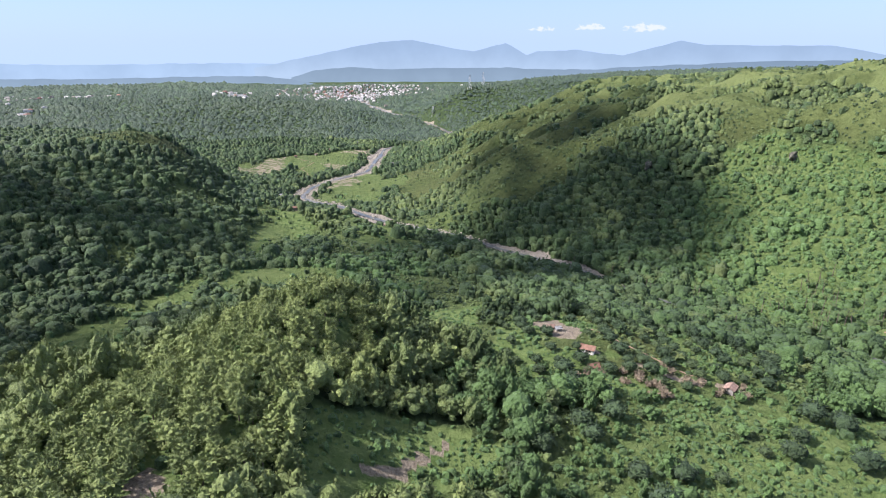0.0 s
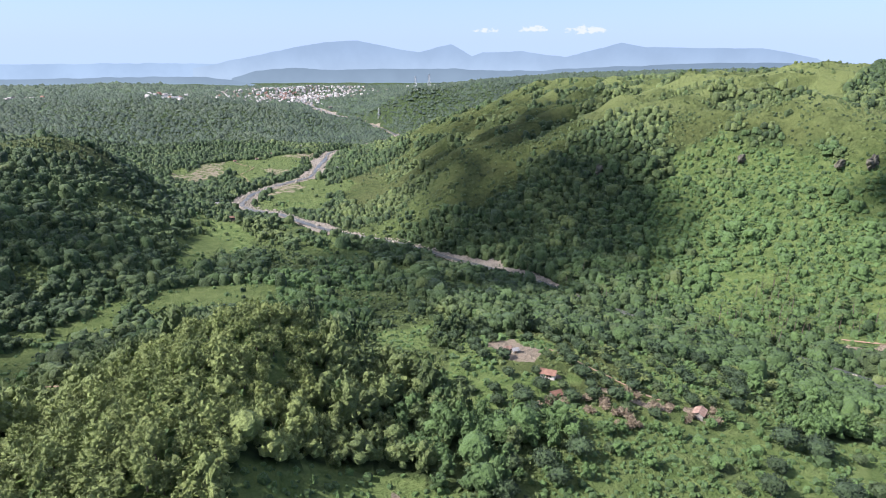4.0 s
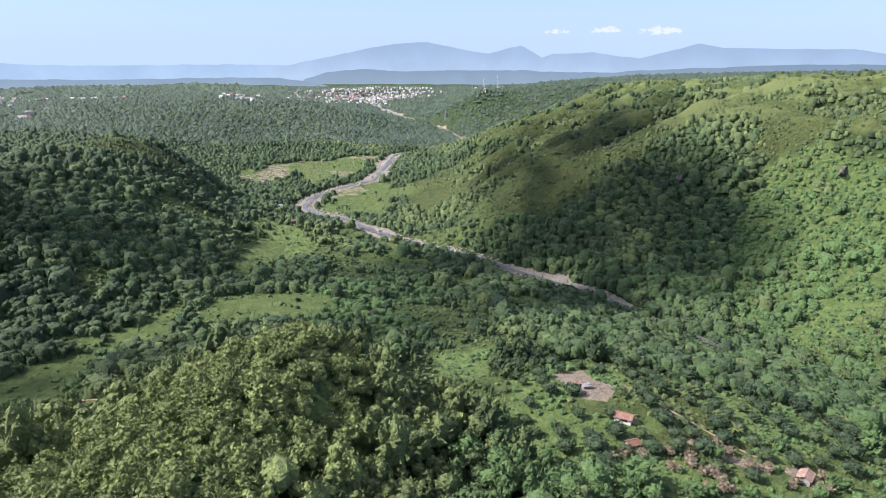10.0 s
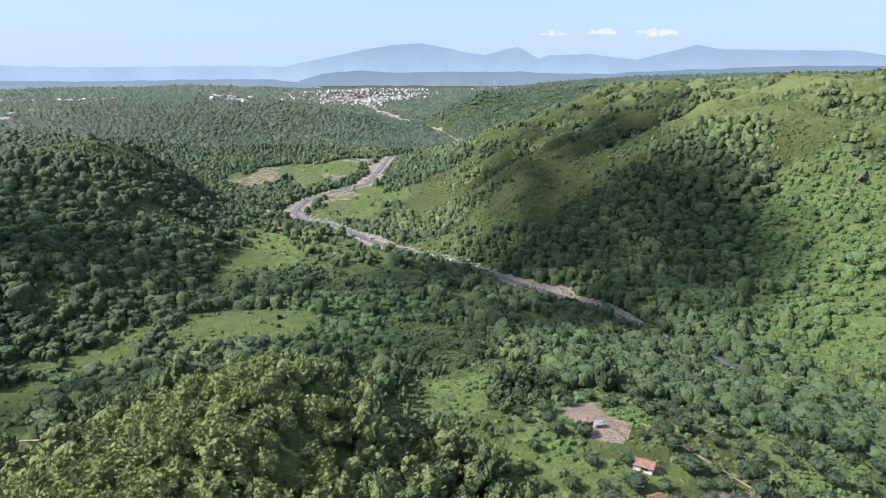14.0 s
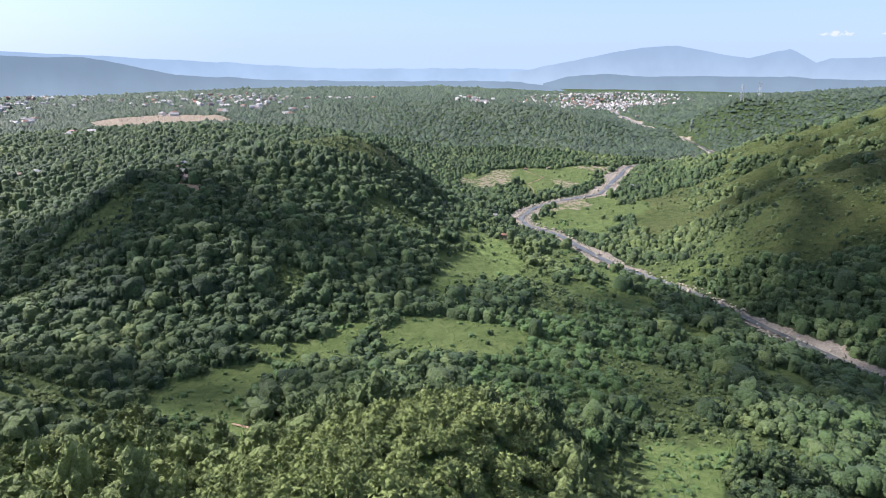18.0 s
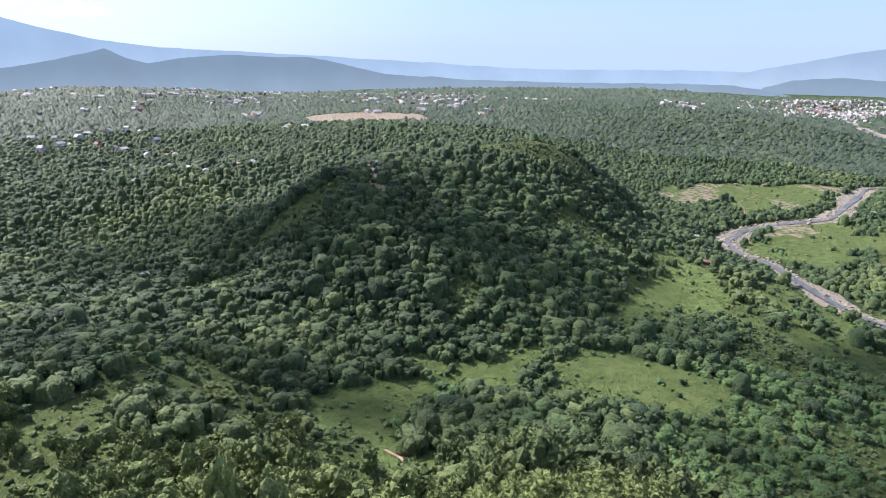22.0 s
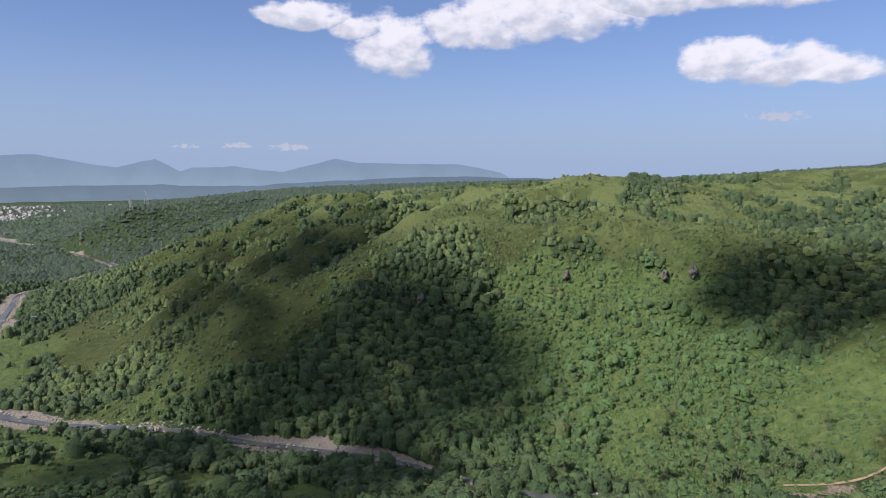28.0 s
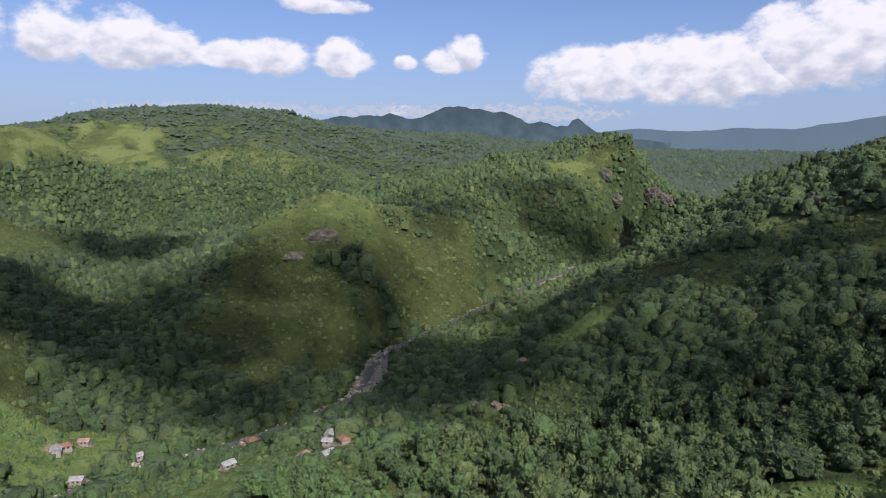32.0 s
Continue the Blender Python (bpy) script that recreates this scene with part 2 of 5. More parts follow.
def ground_look(tree, bsdf):
    cover = add(tree, "ShaderNodeAttribute", attribute_name="cover").outputs["Color"]
    part_of = add(tree, "ShaderNodeSeparateColor", {0: cover})
    grass_w, soil_w, crop_w = part_of.outputs[0], part_of.outputs[1], part_of.outputs[2]
    stony = add(tree, "ShaderNodeAttribute", attribute_name="cover").outputs["Alpha"]
    big = noise_of(tree, 0.02, 5.0, 0.6, "World", 0.32, 0.68)
    mid = noise_of(tree, 0.16, 5.0, 0.65, "World", 0.3, 0.7)
    fine = noise_of(tree, 1.1, 5.0, 0.75, "World", 0.25, 0.75)
    floor = blend(tree, mid, (0.030, 0.050, 0.022), (0.070, 0.105, 0.036))
    grass = blend(tree, mid, (0.056, 0.080, 0.024), (0.108, 0.134, 0.042))
    grass = blend(tree, maths(tree, "MULTIPLY", big, 0.36), grass, (0.150, 0.148, 0.060))
    grass = blend(tree, maths(tree, "MULTIPLY", fine, 0.55), grass, (0.046, 0.074, 0.018))
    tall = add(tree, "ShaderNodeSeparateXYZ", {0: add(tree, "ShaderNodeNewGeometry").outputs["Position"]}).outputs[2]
    # share of the paler grass tone, rising with height
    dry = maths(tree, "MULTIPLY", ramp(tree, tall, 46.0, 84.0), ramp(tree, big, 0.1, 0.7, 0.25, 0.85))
    grass = blend(tree, dry, grass, blend(tree, fine, (0.118, 0.162, 0.048), (0.265, 0.305, 0.112)))  # ridge grass, paler with height
    crop = blend(tree, mid, (0.102, 0.160, 0.044), (0.178, 0.236, 0.078))
    soil = blend(tree, fine, (0.19, 0.150, 0.100), (0.42, 0.355, 0.265))
    soil = blend(tree, stony, soil, blend(tree, fine, (0.19, 0.165, 0.13), (0.47, 0.42, 0.345)))
    col = blend(tree, grass_w, floor, grass)
    col = blend(tree, crop_w, col, crop)
    ragged = ramp(tree, maths(tree, "ADD", soil_w, maths(tree, "MULTIPLY", maths(tree, "SUBTRACT", mid, 0.5), 0.6)), 0.35, 0.65)
    col = blend(tree, ragged, col, soil)
    set_in(tree, bsdf, Base_Color=col, Roughness=0.92, Specular_IOR_Level=0.15)
    bump(tree, bsdf, maths(tree, "ADD", fine, maths(tree, "MULTIPLY", mid, 2.0)), 0.9, 1.1)


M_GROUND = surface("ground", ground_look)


def water_look(tree, bsdf):
    silt = noise_of(tree, 0.15, 4.0, 0.6, "World")
    set_in(tree, bsdf, Base_Color=blend(tree, silt, (0.045, 0.055, 0.055), (0.10, 0.10, 0.085)), Roughness=0.34, Specular_IOR_Level=0.4)
    bump(tree, bsdf, noise_of(tree, 1.4, 4.0, 0.6, "World"), 0.25, 0.05)


M_WATER = surface("river_water", water_look)


def plain(name, dark, light, scale, rough=0.85, metal=0.0, relief=0.02):
    def build(tree, bsdf):
        wear = noise_of(tree, scale, 5.0, 0.65)
        set_in(tree, bsdf, Base_Color=blend(tree, wear, dark, light), Roughness=rough, Metallic=metal)
        bump(tree, bsdf, wear, 0.5, relief)
    return surface(name, build)


M_STONE = plain("river_stone", (0.18, 0.16, 0.12), (0.41, 0.37, 0.29), 0.6, 0.9, 0.0, 0.2)
M_CLIFF = plain("bare_rock", (0.048, 0.047, 0.034), (0.16, 0.148, 0.105), 0.25, 0.92, 0.0, 0.6)
M_RED = plain("red_roof_sheet", (0.14, 0.068, 0.042), (0.23, 0.125, 0.08), 0.7, 0.6)
M_TIN = plain("tin_roof_sheet", (0.18, 0.18, 0.175), (0.36, 0.36, 0.345), 0.5, 0.75, 0.0)
M_RUST = plain("rusty_roof_sheet", (0.17, 0.10, 0.07), (0.36, 0.25, 0.19), 0.6, 0.75)
M_BLUE = plain("green_blue_roof_sheet", (0.22, 0.36, 0.36), (0.45, 0.62, 0.60), 0.5, 0.5)
M_WALL = plain("plaster", (0.50, 0.47, 0.42), (0.74, 0.71, 0.66), 0.8, 0.9)
M_BRICK = plain("bare_block_wall", (0.19, 0.175, 0.15), (0.34, 0.31, 0.27), 0.9, 0.9)
M_DARK = plain("dark_opening", (0.02, 0.02, 0.022), (0.05, 0.05, 0.05), 1.0, 0.4)
M_WOOD = plain("weathered_wood", (0.12, 0.09, 0.06), (0.30, 0.24, 0.18), 1.5, 0.85)
M_STEEL = plain("galvanised_steel", (0.42, 0.43, 0.44), (0.66, 0.67, 0.68), 0.4, 0.5, 0.4)


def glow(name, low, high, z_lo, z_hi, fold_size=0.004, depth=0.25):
    """A far backdrop whose haze is painted into its glow: paler towards its foot."""
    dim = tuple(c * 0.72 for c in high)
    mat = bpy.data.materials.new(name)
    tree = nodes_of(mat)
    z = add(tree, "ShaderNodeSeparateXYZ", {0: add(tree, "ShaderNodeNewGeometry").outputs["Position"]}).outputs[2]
    # folds are a darker noise tone, painted in place of shaded relief
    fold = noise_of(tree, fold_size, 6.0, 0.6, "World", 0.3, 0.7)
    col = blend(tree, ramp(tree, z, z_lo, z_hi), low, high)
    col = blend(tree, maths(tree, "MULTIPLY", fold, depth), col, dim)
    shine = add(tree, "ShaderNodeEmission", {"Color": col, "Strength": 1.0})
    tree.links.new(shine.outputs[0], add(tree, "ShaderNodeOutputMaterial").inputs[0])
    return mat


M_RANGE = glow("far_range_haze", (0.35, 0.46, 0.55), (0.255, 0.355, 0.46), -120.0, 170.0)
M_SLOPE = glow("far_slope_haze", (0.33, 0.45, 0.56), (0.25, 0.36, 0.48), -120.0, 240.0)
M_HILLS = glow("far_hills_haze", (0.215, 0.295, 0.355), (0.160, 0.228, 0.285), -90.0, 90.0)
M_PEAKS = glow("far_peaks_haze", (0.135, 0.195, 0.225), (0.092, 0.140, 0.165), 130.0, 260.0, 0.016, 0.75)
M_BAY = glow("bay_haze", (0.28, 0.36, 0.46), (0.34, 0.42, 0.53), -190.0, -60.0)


# ---- landform ----
def hashed(ix, iy, seed):
    v = np.sin(ix * 127.1 + iy * 311.7 + seed * 74.7) * 43758.5453
    return v - np.floor(v)


def value_noise(x, y, size, seed):
    u, v = x / size, y / size
    ix, iy = np.floor(u), np.floor(v)
    fx, fy = u - ix, v - iy
    fx, fy = fx * fx * (3 - 2 * fx), fy * fy * (3 - 2 * fy)
    a, b = hashed(ix, iy, seed), hashed(ix + 1, iy, seed)
    c, d = hashed(ix, iy + 1, seed), hashed(ix + 1, iy + 1, seed)
    return (a * (1 - fx) + b * fx) * (1 - fy) + (c * (1 - fx) + d * fx) * fy - 0.5


def fbm(x, y, size, seed, octaves=3):
    return sum(value_noise(x, y, size / 2**k, seed + 9 * k) / 2**k for k in range(octaves))


RIVER = [(640, -420, 6), (575, -310, -6), (520, -200, -15), (410, -41, -22), (385, -8, -23), (351, 16, -24), (312, 34, -25), (279, 98, -26),
         (272, 146, -27), (252, 182, -28), (200, 262, -30), (172, 303, -31), (145, 318, -33), (118, 372, -37), (99, 408, -39), (46, 467, -41),
         (4, 520, -43), (-51, 563, -45), (-115, 639, -46), (-149, 662, -46), (-165, 690, -47), (-166, 740, -47), (-148, 787, -47),
         (-107, 851, -48), (-102, 921, -48), (-98, 1076, -49)]
RIVER_LOW = [(-98, 1076, -49), (-34, 1160, -49), (30, 1290, -50), (-10, 1440, -50), (-70, 1600, -51), (-150, 1800, -52), (-240, 2100, -54), (-330, 2500, -56)]
FORMS = {
    "massif_crest": [(30, 1120, -34), (71, 1075, -10), (179, 1012, 35), (234, 948, 66), (290, 830, 76), (292, 747, 80), (340, 680, 92), (385, 628, 98),
                     (488, 577, 106), (620, 600, 98), (702, 629, 93), (773, 565, 111), (819, 400, 112), (949, 297, 126), (1226, 432, 139)],
    "high_ridge": [(1226, 432, 139), (1455, 297, 182), (1561, 251, 196), (1667, 100, 208), (1757, -88, 216), (1936, -242, 172), (2082, -500, 165)],
    "spur_one": [(292, 700, 77), (240, 630, 62), (193, 576, 53), (150, 552, 28), (110, 530, 0)],
    "spur_two": [(210, 680, 56), (140, 625, 38), (85, 591, 22), (31, 535, -24)],
    "spur_three": [(234, 880, 66), (150, 790, 38), (70, 730, -6), (0, 690, -36)],
    "spur_four": [(200, 980, 46), (110, 900, 16), (20, 850, -26), (-40, 830, -42)],
    "spur_knolls": [(227, 606, 70), (278, 612, 80)],
    "brow": [(283, 523, 66), (301, 489, 60), (332, 495, 74), (356, 485, 82), (375, 457, 76), (392, 410, 71), (410, 372, 66), (425, 340, 62)],
    "brow_dip": [(318, 545, 66), (350, 530, 70), (400, 515, 72), (425, 470, 64), (450, 420, 58), (480, 385, 56), (520, 330, 60)],
    "bench_back": [(345, 585, 84), (440, 540, 84), (560, 470, 80), (650, 400, 76)],
    "face": [(182, 507, 14), (240, 480, 18), (290, 466, 32), (349, 396, 40), (400, 340, 40)],
    "bowl": [(130, 480, -16), (190, 450, -10), (260, 420, 4), (300, 370, 8), (330, 320, 4)],
    "bowl_foot": [(100, 440, -34), (140, 400, -32), (200, 360, -27), (240, 320, -25), (280, 285, -18)],
    "trail_spur": [(440, 300, 58), (417, 277, 56), (380, 262, 42), (345, 235, 28), (310, 220, 10), (270, 226, -12), (248, 244, -22)],
    "side_gully": [(318, 170, -22), (345, 172, -14), (390, 172, -8), (440, 170, -4), (519, 190, 2), (600, 200, 8), (700, 212, 14), (803, 232, 20), (900, 150, 30)],
    "pyramid_nose": [(335, 40, -23), (365, 48, -10), (400, 38, 18), (440, 24, 50), (468, 17, 68), (489, 13, 80)],
    "pyramid_left": [(489, 13, 80), (479, 46, 72), (471, 67, 62), (447, 82, 46), (415, 110, 18), (385, 128, -4), (360, 138, -16)],
    "pyramid_right": [(489, 13, 80), (499, -13, 76), (506, -46, 69), (511, -79, 58), (509, -124, 41), (505, -158, 22), (498, -183, 2)],
    "pyramid_spur": [(503, -58, 66), (480, -78, 38), (458, -114, 12), (440, -150, -10)],
    "pyramid_back": [(489, 13, 80), (540, 40, 58), (600, 48, 42), (680, 52, 28), (780, 60, 22)],
    "pyramid_foot": [(347, 112, -22), (330, 80, -22), (400, -30, -14), (450, -100, -12)],
    "pyramid_hollows": [(455, -36, 33), (428, -65, 3), (424, 62, 22), (520, 88, 38), (460, 122, 12), (392, 88, 0), (384, 0, -4), (540, -20, 48)],
    "uplands": [(816, 157, 18), (866, 60, 24), (803, 280, 30), (987, -136, 54), (1169, -237, 64), (700, 330, 52), (640, 300, 40), (967, 139, 90), (955, -48, 90), (1054, 283, 97), (1262, -10, 146)],
    "mesa": [(694, -226, 84), (737, -358, 100), (690, -425, 126), (650, -410, 118), (760, -470, 128), (900, -560, 130)],
    "mesa_wall": [(599, -300, 66), (604, -360, 60), (600, -430, 62), (560, -390, 26)],
    "canyon": [(700, -560, 14), (900, -800, 24), (1300, -1100, 40)],
    "far_peaks": [(2082, -500, 165), (2102, -747, 170), (2015, -940, 150), (2151, -1108, 130), (2171, -1271, 120), (2122, -1346, 110)],
    "east_hill": [(160, -330, 140), (207, -236, 112), (205, -196, 82), (243, -153, 54), (268, -107, 32), (268, -60, 8), (300, -10, -20)],
    "east_slope": [(60, -160, 78), (110, -110, 56), (161, -93, 38), (175, -48, 12), (137, 2, 8), (200, 30, -8), (240, 80, -18)],
    "east_far": [(340, -300, 96), (420, -420, 84), (500, -520, 86), (600, -620, 84), (380, -200, 30)],
    "near_rise": [(-80, -60, 34), (-62, 10, 24), (-50, 70, 20), (-48, 130, 22), (-50, 180, 23), (-50, 204, 22), (-44, 226, 8), (-36, 262, -14)],
    "near_flat": [(20, 20, 6), (17, 105, -1), (-20, 160, 0), (-18, 100, 2), (-14, 200, -2), (34, 126, -1), (97, 104, -4), (147, 87, -8), (184, 137, -15), (134, 138, -9), (106, 165, -9)],
    "orchard": [(60, 197, -5), (50, 222, -5), (54, 248, -11), (110, 220, -14), (160, 200, -18), (140, 260, -24), (220, 170, -20)],
    "valley_floor": [(20, 300, -18), (61, 349, -29), (30, 390, -33), (-10, 430, -34), (-20, 340, -25), (-70, 360, -25), (-60, 440, -32), (-50, 500, -37)],
    "west_field": [(-168, 297, -23), (-125, 330, -24), (-85, 364, -25), (-145, 405, -26), (-100, 455, -29), (-165, 500, -26), (-128, 540, -28)],
    "meadows": [(-165, 610, -34), (-200, 690, -42), (-259, 807, -44), (-300, 930, -42), (-161, 1057, -44), (-80, 760, -45), (-46, 713, -43), (0, 610, -41)],
    "west_slope": [(-143, 225, -12), (-110, 160, 6), (-201, 233, -18), (-250, 190, 2), (-300, 150, 4), (-200, 100, 2), (-160, 20, 12)],
    "west_gully": [(-250, 250, -18), (-310, 240, -14), (-349, 246, -14), (-397, 313, -28), (-555, 313, -30)],
    "west_crest": [(-369, 382, 28), (-353, 413, 33), (-342, 452, 38), (-327, 491, 42), (-314, 513, 45), (-300, 534, 47), (-285, 555, 46), (-268, 576, 34), (-259, 603, 18), (-248, 630, 1), (-240, 655, -17)],
    "west_hill": [(-275, 300, -4), (-300, 345, 14), (-322, 400, 31)],
    "west_lee": [(-372, 525, 34), (-350, 600, 26), (-396, 712, 14), (-442, 594, 14)],
    "west_nose": [(-228, 354, 0), (-215, 420, 2), (-232, 514, 12), (-180, 480, -14), (-160, 445, -22), (-204, 553, -14), (-236, 578, 6), (-232, 618, -18), (-280, 720, -32)],
    "west_back": [(-423, 420, 14), (-500, 440, -4), (-606, 398, 6), (-694, 479, -2), (-705, 368, -6), (-542, 666, 18), (-640, 765, 20)],
    "west_plain": [(-850, 908, 6), (-1015, 763, 4), (-1147, 945, 10), (-1432, 871, 26), (-1896, 816, 28), (-1011, 1367, 8), (-1300, 500, 10)],
    "mid_hill": [(-560, 1367, 24), (-380, 1420, 13), (-260, 1450, 0), (-170, 1470, -16), (-110, 1480, -36)],
    "mid_foot": [(-420, 1060, -38), (-300, 1085, -42), (-160, 1115, -44), (-70, 1220, -47)],
    "tower_hill": [(-40, 1680, -26), (10, 1545, 6), (71, 1496, 36), (264, 1504, 52), (450, 1450, 58), (675, 1368, 66), (150, 1400, -8), (120, 1330, -34)],
    "town_flat": [(-419, 2492, -27), (-200, 2218, -42), (-303, 2610, -20), (-100, 2300, -30)],
    "beyond": [(-640, 2450, -40), (-526, 2981, -60), (77, 3527, -80), (560, 3178, -60), (824, 2388, 30), (-812, 2478, -50), (-1146, 2228, -46), (-1612, 1871, -20)],
    "west_far": [(-2174, 1902, -55), (-2562, 1709, -70), (-2773, 1313, -70), (-2695, 922, -50)],
    "rim": [(-4500, 1500, -80), (-3500, 3000, -90), (-2500, 3900, -75), (-1000, 4400, -75), (500, 4500, -80), (2000, 4200, -60), (3500, 3000, -20), (4500, 1000, 60),
            (4400, -1000, 80), (3500, -2500, 60), (2000, -3800, 60), (0, -4500, 120), (-2500, -3500, 80), (-4300, -1000, 50)],
    "fillers": [(1500, 1500, 66), (1100, 900, 84), (930, 470, 113), (940, 540, 112), (855, 620, 107), (1010, 700, 100), (1150, 560, 116), (1520, 500, 148), (400, 735, 84), (470, 770, 82), (2200, 1500, 60), (-800, -200, 5), (-420, -150, 16), (-1500, -1000, 40), (-600, -900, 70), (0, -700, 150),
                (600, -1000, 60), (1500, -600, 96), (1600, -1700, 110), (-2500, 3000, -55), (-1500, 3200, -50)],
}


def control_points():
    out = []
    for line in (*FORMS.values(), RIVER, RIVER_LOW):
        single = line in (FORMS["rim"], FORMS["fillers"], FORMS["beyond"], FORMS["uplands"], FORMS["west_plain"], FORMS["orchard"], FORMS["near_flat"],
                          FORMS["valley_floor"], FORMS["west_field"], FORMS["meadows"], FORMS["town_flat"], FORMS["tower_hill"], FORMS["pyramid_hollows"])
        for a, b in zip(line, line[1:]):
            far = math.hypot(a[0], a[1]) > 1000
            n = 1 if single else max(1, round(math.dist(a[:2], b[:2]) / (130 if far else 45)))
            out += [tuple(a[k] + (b[k] - a[k]) * i / n for k in range(3)) for i in range(n)]
        out.append(line[-1])
    pts = []
    for p in out:
        if all(math.hypot(p[0] - q[0], p[1] - q[1]) > 9 for q in pts):
            pts.append(p)
    return np.array(pts, float)


SPOTS = control_points()


def solve_form():
    n = len(SPOTS)
    gap = np.hypot(SPOTS[:, None, 0] - SPOTS[None, :, 0], SPOTS[:, None, 1] - SPOTS[None, :, 1])
    full = np.zeros((n + 3, n + 3))
    full[:n, :n] = -np.sqrt(gap**2 + 9.0**2) + np.eye(n) * 0.6
    full[:n, n], full[:n, n + 1:] = 1, SPOTS[:, :2] / 1000
    full[n:, :n] = full[:n, n:].T
    return np.linalg.solve(full, np.r_[SPOTS[:, 2], 0, 0, 0])


WEIGHTS = solve_form()


def to_line(x, y, line):
    """Distance of many places from a line, and the line's height there."""
    best, level = np.full(x.shape, 1e9), np.zeros(x.shape)
    for a, b in zip(line, line[1:]):
        dx, dy = b[0] - a[0], b[1] - a[1]
        s = np.clip(((x - a[0]) * dx + (y - a[1]) * dy) / (dx * dx + dy * dy), 0, 1)
        d = np.hypot(x - a[0] - s * dx, y - a[1] - s * dy)
        near = d < best
        best, level = np.where(near, d, best), np.where(near, a[2] + s * (b[2] - a[2]), level)
    return best, level


def smooth(v, lo, hi):
    s = np.clip((v - lo) / (hi - lo), 0, 1)
    return s * s * (3 - 2 * s)


def raw_height(x, y):
    out = np.empty(x.shape)
    for k in range(0, len(x), 8000):
        sx, sy = x[k:k + 8000], y[k:k + 8000]
        gap = (sx[:, None] - SPOTS[:, 0]) ** 2 + (sy[:, None] - SPOTS[:, 1]) ** 2
        out[k:k + 8000] = -np.sqrt(gap + 9.0**2) @ WEIGHTS[:-3] + WEIGHTS[-3] + (sx * WEIGHTS[-2] + sy * WEIGHTS[-1]) / 1000
    return out


def river_wobble(x, y):
    d, level = to_line(x + 5 * value_noise(x, y, 34, 3), y + 5 * value_noise(x, y, 34, 5), RIVER + RIVER_LOW[1:])
    return d, level


def height(x, y):
    x, y = np.asarray(x, float), np.asarray(y, float)
    z = raw_height(x, y)
    far = np.hypot(x, y)
    d, level = river_wobble(x, y)
    calm = smooth(d, 10, 90)
    steep = smooth(z, -20, 25) * smooth(x, 40, 160) * (1 - smooth(far, 1200, 1800))
    z = z + calm * (fbm(x, y, 95, 11) * 5.0 + steep * (np.abs(fbm(x + 0.4 * y, y, 70, 21)) * -15.0 + 3.6))
    flank = smooth(x, -20, 70) * (1 - smooth(x, 270, 340)) * smooth(y, 560, 640) * (1 - smooth(y, 1000, 1080))
    across = 0.40 * x - 0.92 * y + 14 * value_noise(x, y, 90, 27)
    z = z + flank * calm * (np.abs(np.sin(across * math.pi / 62)) * 24.0 - 14.5)
    upland = smooth(x, 520, 680) * (1 - smooth(y, 380, 520)) * smooth(y, -700, -500)
    z = z + upland * calm * (np.minimum(fbm(x, y, 210, 131), 0.05) * 64.0 - np.abs(fbm(x, y, 110, 137)) * 26 + 4)
    z = z + calm * fbm(x, y, 420, 31) * 14.0 * smooth(far, 900, 1900)
    z = z + value_noise(x, y, 16, 41) * 0.9 * calm
    rills = smooth(x, 40, 140) * smooth(z, -18, 10) * (1 - smooth(far, 1300, 1700))
    z = z - rills * calm * np.abs(fbm(x, y, 30, 47)) * 6.0
    # the river's bed and its cut banks
    return np.where(d < 30, z * smooth(d, 9, 26) + (level - 1.4 + 0.8 * value_noise(x, y, 9, 51)) * (1 - smooth(d, 9, 26)), z)


# ---- land cover ----
FIELDS = [
    [(-210, 284), (-179, 304), (-168, 337), (-122, 368), (-76, 362), (-72, 342), (-91, 315), (-132, 294), (-175, 284)],
    [(-208, 228), (-200, 264), (-172, 284), (-160, 262), (-167, 240), (-181, 223)],
    [(-148, 397), (-164, 458), (-178, 520), (-186, 566), (-160, 560), (-117, 512), (-100, 461), (-124, 414)],
    [(-114, 553), (-92, 592), (-66, 566), (-38, 512), (-44, 489), (-69, 488), (-97, 518)],
    [(-148, 666), (-150, 734), (-122, 827), (-60, 846), (-40, 741), (-77, 723), (-60, 664), (-118, 647)],
    [(-304, 879), (-240, 979), (-111, 1069), (-119, 933), (-172, 837), (-190, 767), (-227, 815), (-268, 799)],
    [(-6, 455), (40, 426), (67, 375), (57, 350), (30, 383), (0, 405)],
    [(-74, 504), (-20, 480), (3, 453), (-20, 436), (-70, 458)],
    [(-150, 232), (-126, 240), (-120, 222), (-150, 210), (-178, 236), (-160, 246)],
]
CROPS = [
    [(179, 302), (177, 316), (200, 338), (224, 361), (250, 346), (248, 336), (224, 326), (200, 308)],
    [(72, -60), (94, -28), (84, -22), (60, -48)],
    [(305, 207), (301, 180), (312, 155), (280, 155), (262, 185), (270, 205)],
    [(276, -64), (274, -81), (254, -103), (248, -92), (252, -66)],
    [(-43, 100), (-40, 121), (-18, 142), (1, 137), (19, 129), (14, 112), (-6, 104), (-34, 90)],
    [(90, 96), (150, 92), (196, 130), (190, 160), (140, 158), (96, 130)],
    [(262, 262), (300, 246), (330, 262), (318, 290), (280, 296)],
    [(-10, 273), (22, 284), (16, 233), (-5, 226)],
]
